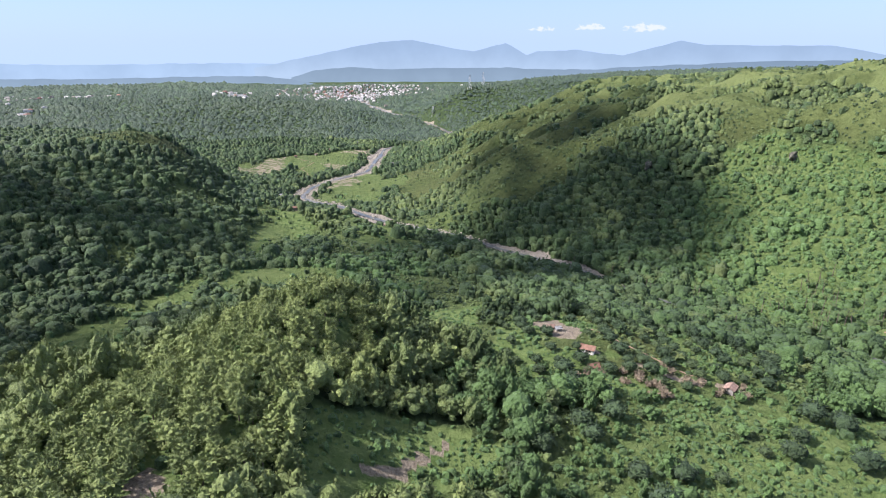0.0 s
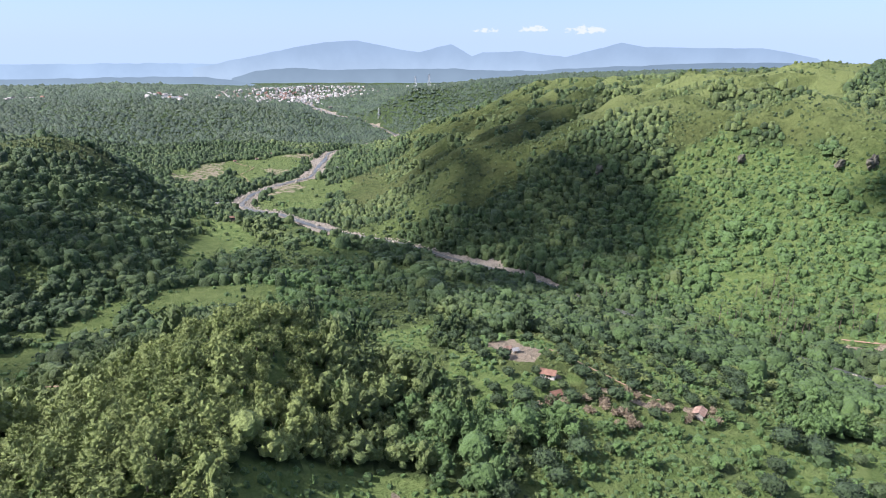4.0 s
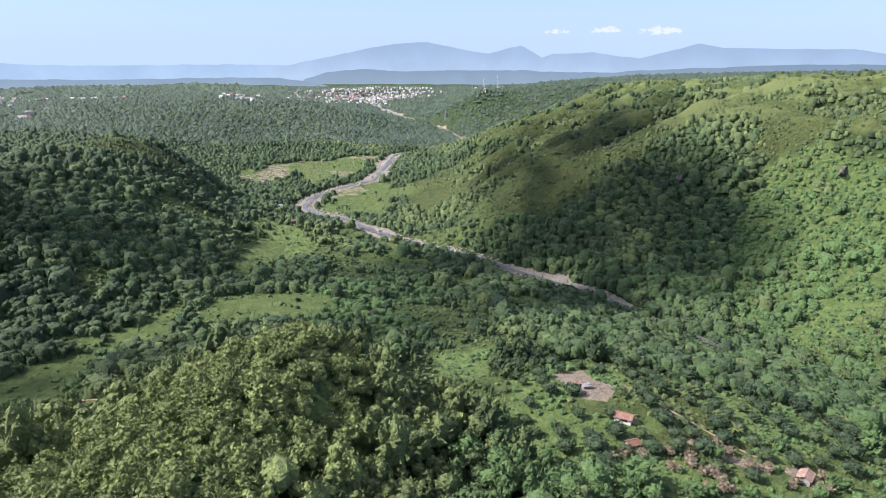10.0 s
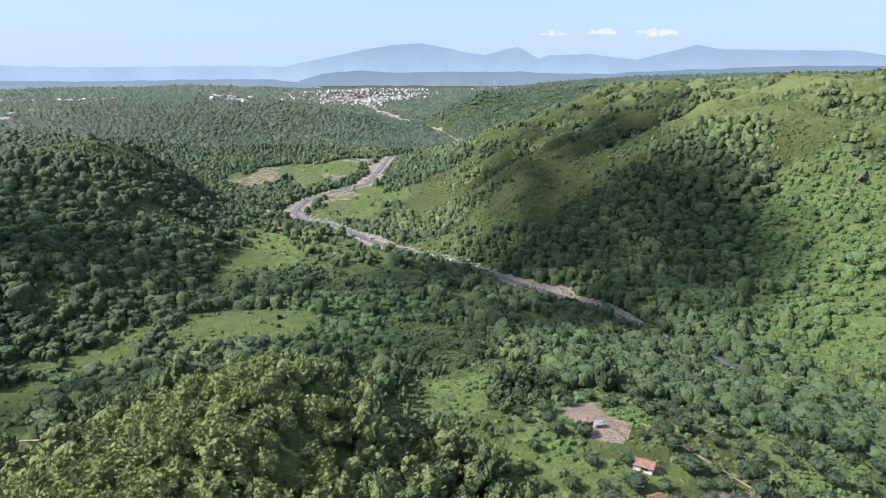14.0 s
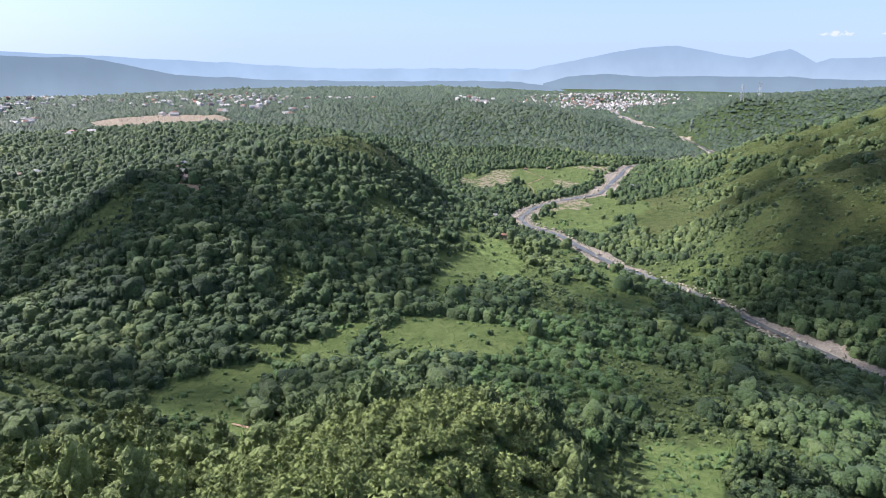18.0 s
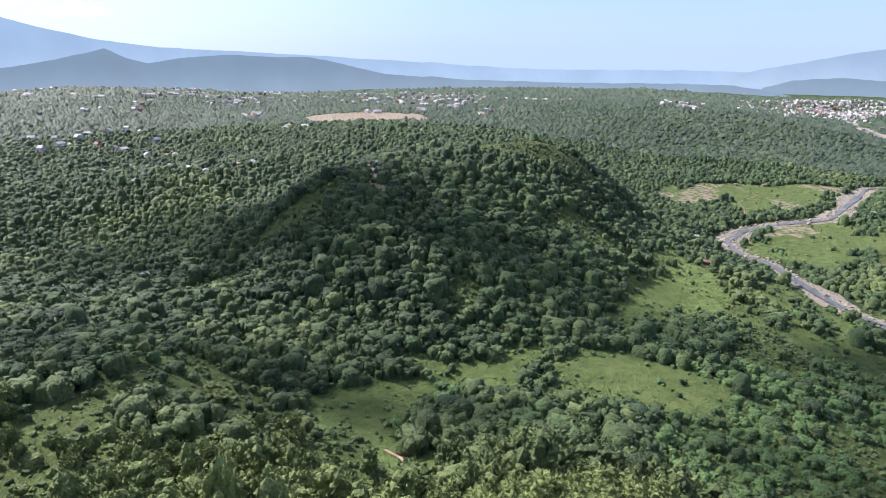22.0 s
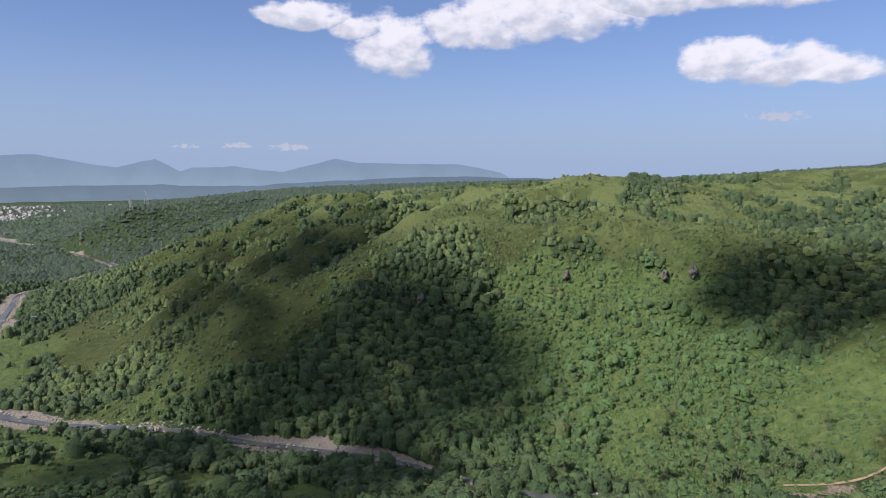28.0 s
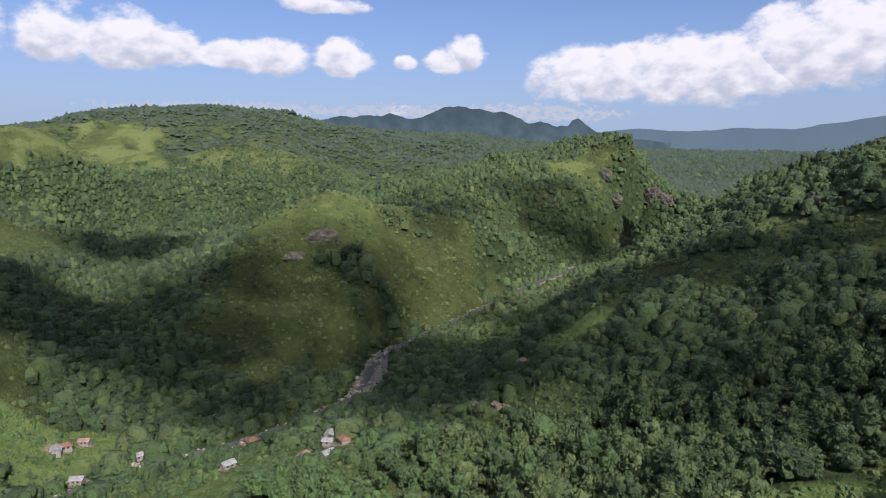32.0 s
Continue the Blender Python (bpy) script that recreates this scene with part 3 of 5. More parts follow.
BARE = [
    [(40, 240), (56, 248), (57, 228), (65, 226), (58, 210), (50, 211), (45, 219)],
    [(74, 188), (90, 182), (104, 176), (100, 172), (88, 176)],
    [(-78, 75), (-80, 85), (-76, 90), (-68, 82), (-68, 75)],
    [(-27, 107), (-13, 117), (0, 130), (-2, 124), (-17, 108), (-26, 104)],
    [(229, 258), (249, 244), (254, 238), (247, 235), (236, 248)],
    [(-970, 850), (-945, 1000), (-830, 1020), (-750, 965), (-815, 850), (-890, 805)],
    [(-331, 396), (-312, 404), (-306, 392), (-326, 386)],
    [(106, 174), (114, 175), (116, 168), (108, 167)],
    [(-200, 196), (-192, 195), (-190, 188), (-197, 186)],
]
# slopes where grass rules, and stands of trees among them
SWARD = [
    [(40, 1010), (76, 1000), (161, 1048), (250, 960), (300, 830), (330, 660), (294, 612), (205, 590), (164, 596), (128, 562), (146, 536), (88, 512), (60, 528), (16, 556), (-30, 640), (-52, 720), (-64, 799), (30, 900)],
    [(294, 612), (330, 660), (407, 660), (560, 620), (735, 660), (860, 620), (820, 480), (620, 400), (500, 396), (421, 396), (382, 420), (330, 440), (287, 492), (266, 551)],
    [(407, 303), (395, 271), (355, 228), (336, 200), (322, 180), (294, 194), (275, 250), (290, 300), (323, 291), (362, 288)],
    [(300, -160), (269, -160), (230, -175), (209, -199), (170, -202), (140, -192), (150, -164), (193, -154), (235, -141), (285, -138)],
    [(700, 420), (880, 500), (1000, 420), (1349, 310), (1169, 190), (1060, 190), (960, 300), (840, 330), (760, 360)],
]
LUSH = [
    [(249, 503), (286, 494), (337, 415), (350, 380), (325, 330), (335, 290), (328, 265), (262, 232), (215, 262), (160, 330), (187, 404), (213, 466)],
    [(-89, 311), (-93, 372), (-73, 455), (-47, 458), (-10, 422), (-5, 340), (-28, 292), (-48, 240), (-75, 270)],
    [(-196, 225), (-210, 255), (-172, 288), (-133, 281), (-157, 257), (-143, 222), (-152, 203)],
]
STANDS = [
    [(169, 559), (207, 574), (244, 570), (266, 551), (249, 503), (213, 466), (187, 404), (167, 353), (118, 358), (61, 446), (24, 499), (-4, 560), (73, 512), (108, 519), (133, 540)],
    [(482, 599), (558, 585), (471, 509), (409, 522)],
    [(455, 448), (607, 395), (466, 331), (430, 345), (440, 380), (475, 425)],
    [(555, 431), (687, 350), (593, 288), (427, 330), (440, 400)],
    [(412, 268), (624, 234), (880, 90), (540, 95), (465, 95), (432, 140), (345, 145), (345, 179), (360, 208), (372, 233)],
    [(852, 327), (1017, 181), (944, 10), (800, 40), (671, 247), (815, 319)],
]
VALLEY_HOUSES = [(283, 181), (293, 171), (309, 114), (271, 99), (242, 107), (275, 21), (251, 31), (252, 5), (236, -8), (224, -15), (241, 63), (239, 56), (225, 66), (260, -46), (246, -58),
                 (213, 18), (158, -65), (223, 78), (279, 147), (276, 95), (253, 60), (229, 76), (325, -37), (287, 178), (266, 170), (110, 171),
                 (-183, 658), (-143, 552), (-73, 891), (-205, 999), (-173, 1092), (-232, 968), (-150, 1116), (-190, 1036)]
HILL_HOUSES = [(-360, 430), (-352, 418), (-371, 460), (-340, 410), (-328, 402), (-439, 589), (-433, 278), (-783, 483), (-771, 490), (-610, 418), (-656, 455), (-656, 482), (-670, 498),
               (-590, 459), (-585, 475), (-741, 418), (-710, 391), (-734, 385), (-635, 418), (-657, 400), (-626, 370), (-587, 422), (-640, 440), (-690, 440)]
PLAIN_HOUSES = [(-1646, 719), (-1520, 718), (-1481, 883), (-1447, 922), (-1719, 1210), (-1081, 828), (-1067, 794), (-1333, 1233), (-1204, 1235), (-912, 1001), (-879, 1177), (-838, 1145),
                (-776, 1181), (-461, 1422), (-446, 1413), (-1413, 1222), (-1500, 1173), (-1537, 943), (-1500, 810), (-1735, 665), (-816, 702), (-1175, 1168), (-755, 1103), (-853, 1063)]
FARM = [(60, 196), (59, 181), (50, 222), (192, 146)]
ORCHARD = [(18, 180), (26, 258), (60, 266), (112, 244), (150, 216), (142, 182), (92, 162), (40, 160)]
GROVE = [(-112, 70), (-60, 70), (-46, 100), (-44, 126), (-28, 150), (-24, 188), (-34, 212), (-60, 226), (-104, 196), (-124, 140)]
# grassland on the heights: middle, half sizes, turn in degrees, how grassy
GRASS = [(270, 800, 150, 240, 20, 1.0), (190, 640, 150, 120, 0, 1.0), (330, 555, 120, 90, 0, 0.95), (560, 570, 270, 140, 0, 1.0), (850, 470, 300, 210, 0, 1.0),
         (700, -350, 60, 55, 0, 0.9), (880, 330, 150, 90, 0, 0.95), (1150, 300, 110, 70, 20, 0.7), (1040, 0, 80, 60, 0, 0.7), (1000, 150, 330, 260, 0, 0.3), (270, -150, 75, 16, -10, 0.95), (200, -188, 60, 14, -8, 0.9), (258, -75, 16, 45, 0, 0.7), (330, 235, 90, 50, 20, 0.75),
         (-290, 545, 26, 60, -60, 0.8), (400, 420, 110, 60, -15, 0.8), (700, 330, 200, 90, 0, 0.9),
         (80, 590, 110, 60, 30, 0.85)]


PYRAMID = [(352, 112), (380, 134), (414, 118), (447, 92), (480, 74), (500, 30), (520, -30), (525, -90), (515, -130), (500, -170), (470, -160), (446, -120), (420, -40), (372, 10), (345, 50), (334, 84)]


def in_polygon(x, y, poly, wobble=5.0):
    """Which places lie in a polygon with a ragged edge."""
    px, py = [p[0] for p in poly], [p[1] for p in poly]
    inside = np.zeros(x.shape, bool)
    at = np.nonzero((x > min(px) - wobble) & (x < max(px) + wobble) & (y > min(py) - wobble) & (y < max(py) + wobble))[0]
    if not len(at):
        return inside
    x, y = x[at], y[at]
    x, y = x + wobble * fbm(x, y, 22, 61), y + wobble * fbm(x, y, 22, 67)
    found = np.zeros(x.shape, bool)
    for (ax, ay), (bx, by) in zip(poly, poly[1:] + poly[:1]):
        hit = (ay > y) != (by > y)
        found ^= hit & (x < (bx - ax) * (y - ay) / (by - ay + 1e-9) + ax)
    inside[at] = found
    return inside


def lush(x, y):
    return np.logical_or.reduce([in_polygon(x, y, poly, 12.0) for poly in LUSH])


def hollows():
    """How far each place lies below its surroundings, on a coarse lattice."""
    gx, gy = np.meshgrid(np.arange(-1000, 1601, 20.0), np.arange(-800, 1601, 20.0))
    z = height(gx.ravel(), gy.ravel()).reshape(gx.shape)
    wide = z.copy()
    for _ in range(5):
        p = np.pad(wide, 1, mode="edge")
        wide = (p[:-2, 1:-1] + p[2:, 1:-1] + p[1:-1, :-2] + p[1:-1, 2:] + p[1:-1, 1:-1]) / 5
    return wide - z


HOLLOW = hollows()


def hollow(x, y):
    i = np.clip(((x + 1000) / 20).astype(int), 0, HOLLOW.shape[1] - 1)
    j = np.clip(((y + 800) / 20).astype(int), 0, HOLLOW.shape[0] - 1)
    return HOLLOW[j, i]


TRAIL = [(236, 262, 0), (248, 247, 0), (256, 240, 0), (266, 235, 0), (280, 234, 0), (296, 232, 0), (312, 225, 0), (326, 221, 0), (338, 226, 0), (350, 226, 0), (364, 232, 0)]
LANES = [[(-150, 226, 0), (-140, 224, 0), (-128, 216, 0), (-118, 222, 0)], [(66, 226, 0), (80, 206, 0), (92, 186, 0), (104, 176, 0)],
         [(-176, 800, 0), (-190, 850, 0), (-206, 880, 0), (-196, 930, 0), (-230, 960, 0)], [(-60, 560, 0), (-44, 545, 0), (-30, 524, 0)]]


def land(x, y):
    """Shares of grass, bare soil and crop, and how thickly trees stand."""
    grass = np.zeros(x.shape)
    for cx, cy, rx, ry, turn, much in GRASS:
        c, s = math.cos(radians(turn)), math.sin(radians(turn))
        u, v = ((x - cx) * c + (y - cy) * s) / rx, (-(x - cx) * s + (y - cy) * c) / ry
        grass = np.maximum(grass, much * (1 - smooth(u * u + v * v, 0.55, 1.15)))
    east = smooth(x, 380, 480) * (1 - smooth(y, 420, 520)) * (0.35 + 0.65 * smooth(y, -20, 160)) * (1 - smooth(np.hypot(x, y), 1150, 1450))
    lie = hollow(x, y) + 1.8 * fbm(x, y, 46, 71)
    for poly in SWARD:
        grass = np.maximum(grass, in_polygon(x, y, poly, 14.0) * 0.985)
    stand_of_trees = np.logical_or.reduce([in_polygon(x, y, poly, 16.0) for poly in STANDS])
    grass = grass * (1 - 0.96 * stand_of_trees)
    cone = in_polygon(x, y, PYRAMID, 12.0)
    woody = smooth(lie, 1.6, 3.2)
    flank = smooth(x, -20, 70) * (1 - smooth(x, 300, 360)) * smooth(y, 560, 640) * (1 - smooth(y, 1000, 1080))
    across = 0.40 * x - 0.92 * y + 14 * value_noise(x, y, 90, 27)
    woody = np.maximum(woody, flank * smooth(0.33 - np.abs(np.sin(across * math.pi / 62)) + 0.6 * fbm(x, y, 50, 73), 0.0, 0.2))
    upland = 0.95 * east * (1 - 0.95 * stand_of_trees) * smooth(fbm(x, y, 150, 141) - 0.07 * hollow(x, y) + 0.4 * fbm(x, y, 40, 143), 0.0, 0.12)
    grass = np.maximum(np.maximum(grass * (1 - 0.9 * woody), upland), cone * (1 - 0.8 * smooth(fbm(x, y, 34, 75), 0.2, 0.34)))
    open_land, crop, soil = np.zeros(x.shape, bool), np.zeros(x.shape, bool), np.zeros(x.shape)
    for poly in FIELDS:
        open_land |= in_polygon(x, y, poly, 15.0)
    for poly in CROPS:
        crop |= in_polygon(x, y, poly)
    for poly in BARE:
        soil = np.maximum(soil, in_polygon(x, y, poly, 3.0) * 1.0)
    soil = np.maximum(soil, 0.5 * open_land * smooth(fbm(x, y, 64, 79), 0.16, 0.36) * smooth(y, 560, 640))
    orchard = in_polygon(x, y, ORCHARD)
    d, _ = river_wobble(x, y)
    reach = np.maximum(np.clip((x * -0.7 + y * 0.7 - 110) / 160, 0.3, 1), 0.85 * np.exp(-((x - 345) ** 2 + (y - 5) ** 2) / 75**2))  # the bed widens downstream
    bank = 1 - smooth(d + (20 * value_noise(x, y, 55, 81) + 7 * value_noise(x, y, 14, 85)) * reach, 7 * reach, 12 * reach)
    soil = np.maximum(soil, bank)
    patches = smooth(fbm(x, y, 70, 91), 0.22, 0.42) * (1 - smooth(np.hypot(x, y), 500, 900)) * 0.8 * (1 - smooth(x, 40, 90) * smooth(y, 330, 380))
    garden = np.exp(-(((x - 140) / 118) ** 2 + ((y - 112) / 74) ** 2) ** 2) * smooth(fbm(x, y, 40, 93), -0.45, -0.15)
    patches = np.maximum(patches, 0.97 * garden)
    yard = np.full(x.shape, 1e9)
    for hx, hy in FARM + VALLEY_HOUSES + HILL_HOUSES:
        yard = np.minimum(yard, np.hypot(x - hx, y - hy))
    soil = np.maximum(soil, 0.75 * (1 - smooth(yard + 4 * value_noise(x, y, 7, 83), 3.0, 6.0)))
    thicket = np.exp(-((((x - 275) / 100) ** 2 + ((y - 365) / 85) ** 2) ** 2))
    path_gap = np.minimum.reduce([to_line(x, y, lane)[0] for lane in (TRAIL, *LANES)])
    trees = smooth(path_gap, 3.0, 4.5) * smooth(yard, 2.6, 4.2) * (1 - 0.1 * thicket) * (1 - np.maximum(grass, patches)) * np.where(open_land, 0.02 + 0.7 * smooth(fbm(x, y, 58, 77), 0.12, 0.3), 1) * np.where(crop, 0.04, 1) * (soil < 0.2) * np.where(orchard, 0.06, 1)
    crop = crop | in_polygon(x, y, GROVE) | (orchard & (fbm(x, y, 26, 95) > -0.1))
    grass = np.maximum(np.maximum(grass, patches), open_land | orchard)
    return grass, soil, np.maximum(np.maximum(np.maximum(crop * 1.0, 0.9 * garden), np.maximum(0.85 * thicket, 0.8 * lush(x, y) * np.where(x > 100, 1.0, 0.5))), open_land * 0.55 + patches * 0.5), trees, bank


# ---- ground ----
def mesh_of(name, verts, faces, materials=(), smooth_shade=False):
    """A mesh of triangles or quads from arrays."""
    me = bpy.data.meshes.new(name)
    verts, faces = np.asarray(verts, np.float32), np.asarray(faces, np.int32)
    me.vertices.add(len(verts))
    me.vertices.foreach_set("co", verts.ravel())
    me.loops.add(faces.size)
    me.loops.foreach_set("vertex_index", faces.ravel())
    me.polygons.add(len(faces))
    me.polygons.foreach_set("loop_start", np.arange(0, faces.size, faces.shape[1], dtype=np.int32))
    me.polygons.foreach_set("use_smooth", np.full(len(faces), smooth_shade))
    for m in materials:
        me.materials.append(m)
    me.update(calc_edges=True)
    return me


HUB = (-5.0, 60.0)


def make_ground():
    rings = [0.0, 8.0]
    while rings[-1] < 4750:
        rings.append(rings[-1] + max(4.0, rings[-1] * (0.0125 if rings[-1] < 2500 else 0.03)))
    ang = np.radians(np.concatenate([np.arange(-82, 154, 0.33), np.arange(154, 277, 1.5)]))
    turns = len(ang)
    r = np.array(rings)
    x, y = HUB[0] + r[:, None] * np.sin(ang), HUB[1] + r[:, None] * np.cos(ang)
    z = height(x.ravel(), y.ravel())
    grass, soil, crop, _, bank = land(x.ravel(), y.ravel())
    i, j = np.meshgrid(np.arange(len(r) - 1), np.arange(turns), indexing="ij")
    k = (j + 1) % turns
    faces = np.stack([i * turns + j, (i + 1) * turns + j, (i + 1) * turns + k, i * turns + k], -1).reshape(-1, 4)[:, ::-1]
    me = mesh_of("ground", np.stack([x.ravel(), y.ravel(), z], -1), faces, (M_GROUND,), True)
    cover = me.color_attributes.new("cover", "FLOAT_COLOR", "POINT")
    cover.data.foreach_set("color", np.stack([grass, soil, crop, bank], -1).astype(np.float32).ravel())
    tagged(new("ground", me), "green hilly valley ground with grass, fields and bare soil", "ground", kind="structure")


make_ground()


def ribbon(line, half, lift, step=6.0):
    """A strip along a line, in rows of four points."""
    pts = []
    for a, b in zip(line, line[1:]):
        n = max(1, round(math.dist(a[:2], b[:2]) / step))
        pts += [tuple(a[k] + (b[k] - a[k]) * i / n for k in range(3)) for i in range(n)]
    p = np.array(pts)
    for _ in range(4):
        p[1:-1] = (p[:-2] + 2 * p[1:-1] + p[2:]) / 4
    way = np.gradient(p[:, :2], axis=0)
    way /= np.linalg.norm(way, axis=1)[:, None]
    side = np.stack([way[:, 1], -way[:, 0]], -1)
    width = half * (0.75 + 0.9 * (value_noise(p[:, 0], p[:, 1], 45, 5) + 0.5))
    wander = 3.0 * value_noise(p[:, 0], p[:, 1], 38, 15)
    verts = [np.c_[p[:, :2] + side * (wander + width * u)[:, None], p[:, 2] + lift] for u in (-1, -0.33, 0.33, 1)]
    verts = np.stack(verts, 1).reshape(-1, 3)
    i, j = np.meshgrid(np.arange(len(p) - 1), np.arange(3), indexing="ij")
    faces = np.stack([i * 4 + j, (i + 1) * 4 + j, (i + 1) * 4 + j + 1, i * 4 + j + 1], -1).reshape(-1, 4)
    return verts, faces


tagged(new("water", mesh_of("water", *ribbon(RIVER + RIVER_LOW[1:], 2.2, -0.75), (M_WATER,), True)),
       "shallow grey river winding between gravel banks", "river", kind="structure")


M_PATH = plain("trodden_earth", (0.17, 0.115, 0.07), (0.33, 0.23, 0.15), 0.5, 0.95, 0.0, 0.05)


def footpath(line, half, label):
    """A trodden path that follows the ground, a little above it."""
    v, f = ribbon([(x, y, 0) for x, y, _ in line], half, 0.0, 1.5)
    v[:, 2] = height(v[:, 0], v[:, 1]) + 0.45
    low = v - (0, 0, 1.2)
    n = len(v)
    tagged(new("path", mesh_of("path", np.concatenate([v, low]), np.concatenate([f, f[:, ::-1] + n]), (M_PATH,), True)), label, "footpath", kind="structure")


footpath(TRAIL, 0.6, "bare earth trail up the green spur")
for lane in LANES:
    footpath(lane, 0.5, "narrow trodden earth lane")


# ---- far backdrop ----
def skyline(name, points, far, foot, mat, label, eye=(0.0, 60.0, 118.0), crag=0.10):
    """A far range: bearing in degrees and height of its skyline in degrees, with finer crags between."""
    a = np.arange(points[0][0], points[-1][0] + 0.01, 0.12)
    e = np.interp(a, [p[0] for p in points], [p[1] for p in points]) + crag * fbm(a * 10, a * 0, 16, 7, 4)
    rows = []
    for r, z in ((far, np.full(len(a), float(foot))), (far + 60, eye[2] + (far + 60) * np.tan(np.radians(e)))):
        rows.append(np.stack([eye[0] + r * np.sin(np.radians(a)), eye[1] + r * np.cos(np.radians(a)), z], -1))
    n = len(a)
    i = np.arange(n - 1)
    faces = np.stack([i, i + 1, n + i + 1, n + i], -1)
    tagged(new(name, mesh_of(name, np.concatenate(rows), faces, (mat,), True)), label, "mountains", kind="structure")


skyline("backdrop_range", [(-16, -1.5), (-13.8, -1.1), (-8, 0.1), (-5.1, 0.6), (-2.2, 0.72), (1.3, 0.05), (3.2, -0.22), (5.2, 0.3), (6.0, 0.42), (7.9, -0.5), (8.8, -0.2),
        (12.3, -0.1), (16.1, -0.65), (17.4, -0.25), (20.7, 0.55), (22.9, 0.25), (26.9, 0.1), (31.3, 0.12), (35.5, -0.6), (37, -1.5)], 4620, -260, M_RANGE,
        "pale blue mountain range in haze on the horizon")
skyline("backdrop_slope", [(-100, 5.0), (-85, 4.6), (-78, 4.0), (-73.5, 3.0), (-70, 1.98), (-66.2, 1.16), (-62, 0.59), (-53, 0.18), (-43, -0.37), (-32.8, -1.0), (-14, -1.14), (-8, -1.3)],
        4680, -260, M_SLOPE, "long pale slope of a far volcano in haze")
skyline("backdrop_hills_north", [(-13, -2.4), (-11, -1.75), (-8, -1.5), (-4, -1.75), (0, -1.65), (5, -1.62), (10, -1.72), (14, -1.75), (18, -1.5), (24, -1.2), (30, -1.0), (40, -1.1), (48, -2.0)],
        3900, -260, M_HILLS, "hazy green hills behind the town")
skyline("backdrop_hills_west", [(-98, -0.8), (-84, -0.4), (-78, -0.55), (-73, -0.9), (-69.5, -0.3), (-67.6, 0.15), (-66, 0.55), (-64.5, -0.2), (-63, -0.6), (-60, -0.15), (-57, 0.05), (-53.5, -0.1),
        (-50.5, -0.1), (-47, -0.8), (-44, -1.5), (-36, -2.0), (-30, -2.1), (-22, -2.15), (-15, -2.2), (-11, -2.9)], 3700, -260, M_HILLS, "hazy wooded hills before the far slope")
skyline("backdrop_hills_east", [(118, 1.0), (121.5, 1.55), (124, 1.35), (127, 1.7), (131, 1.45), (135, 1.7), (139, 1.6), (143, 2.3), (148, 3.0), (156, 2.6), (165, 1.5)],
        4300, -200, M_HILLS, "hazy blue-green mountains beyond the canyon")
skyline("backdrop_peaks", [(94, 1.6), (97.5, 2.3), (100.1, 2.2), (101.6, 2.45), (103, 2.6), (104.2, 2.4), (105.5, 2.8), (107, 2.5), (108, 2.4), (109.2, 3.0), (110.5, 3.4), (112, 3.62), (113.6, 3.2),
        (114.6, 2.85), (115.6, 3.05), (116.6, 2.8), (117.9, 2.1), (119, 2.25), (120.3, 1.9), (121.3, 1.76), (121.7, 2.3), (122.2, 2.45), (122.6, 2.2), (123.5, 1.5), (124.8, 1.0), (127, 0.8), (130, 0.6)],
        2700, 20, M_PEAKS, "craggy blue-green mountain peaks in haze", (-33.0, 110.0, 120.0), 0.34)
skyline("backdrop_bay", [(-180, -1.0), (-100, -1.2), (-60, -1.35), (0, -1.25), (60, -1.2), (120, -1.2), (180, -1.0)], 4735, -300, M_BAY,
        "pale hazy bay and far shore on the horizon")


# ---- trees ----
def ico(level):
    bm = bmesh.new()
    bmesh.ops.create_icosphere(bm, subdivisions=level, radius=1.0)
    v = np.array([q.co[:] for q in bm.verts])
    f = np.array([[q.index for q in face.verts] for face in bm.faces])
    bm.free()
    return v, f


BALLS = {1: ico(1), 2: ico(2), 4: ico(4)}
rng = np.random.default_rng(7)


def lumps(spec):
    """Rough lumps joined: (level, middle, half sizes, roughness)."""
    vs, fs, n = [], [], 0
    for level, middle, size, rough in spec:
        v, f = BALLS[level]
        v = v * (1 + rough * rng.uniform(-1, 1, (len(v), 1))) * size + middle
        vs.append(v), fs.append(f + n)
        n += len(v)
    return np.concatenate(vs), np.concatenate(fs)


def sprays(count, middle, size, leaf):
    """Leaf sprays: small slanting triangles that stand out of a crown's skin."""
    d = rng.normal(size=(count, 3))
    d[:, 2] = np.abs(d[:, 2]) * 0.9 - 0.25
    d /= np.linalg.norm(d, axis=1)[:, None]
    base = d * size * rng.uniform(0.85, 1.08, (count, 1)) + middle
    a, b = rng.normal(size=(count, 3)), rng.normal(size=(count, 3))
    a += d * 0.9
    v = np.stack([base - a * leaf * 0.4, base + a * leaf * 0.6 + b * leaf * 0.3, base + a * leaf * 0.5 - b * leaf * 0.5], 1).reshape(-1, 3)
    return v, np.arange(count * 3).reshape(-1, 3)


def joined(*pieces):
    vs, fs, n = [], [], 0
    for v, f in pieces:
        vs.append(v), fs.append(f + n)
        n += len(v)
    return np.concatenate(vs), np.concatenate(fs)


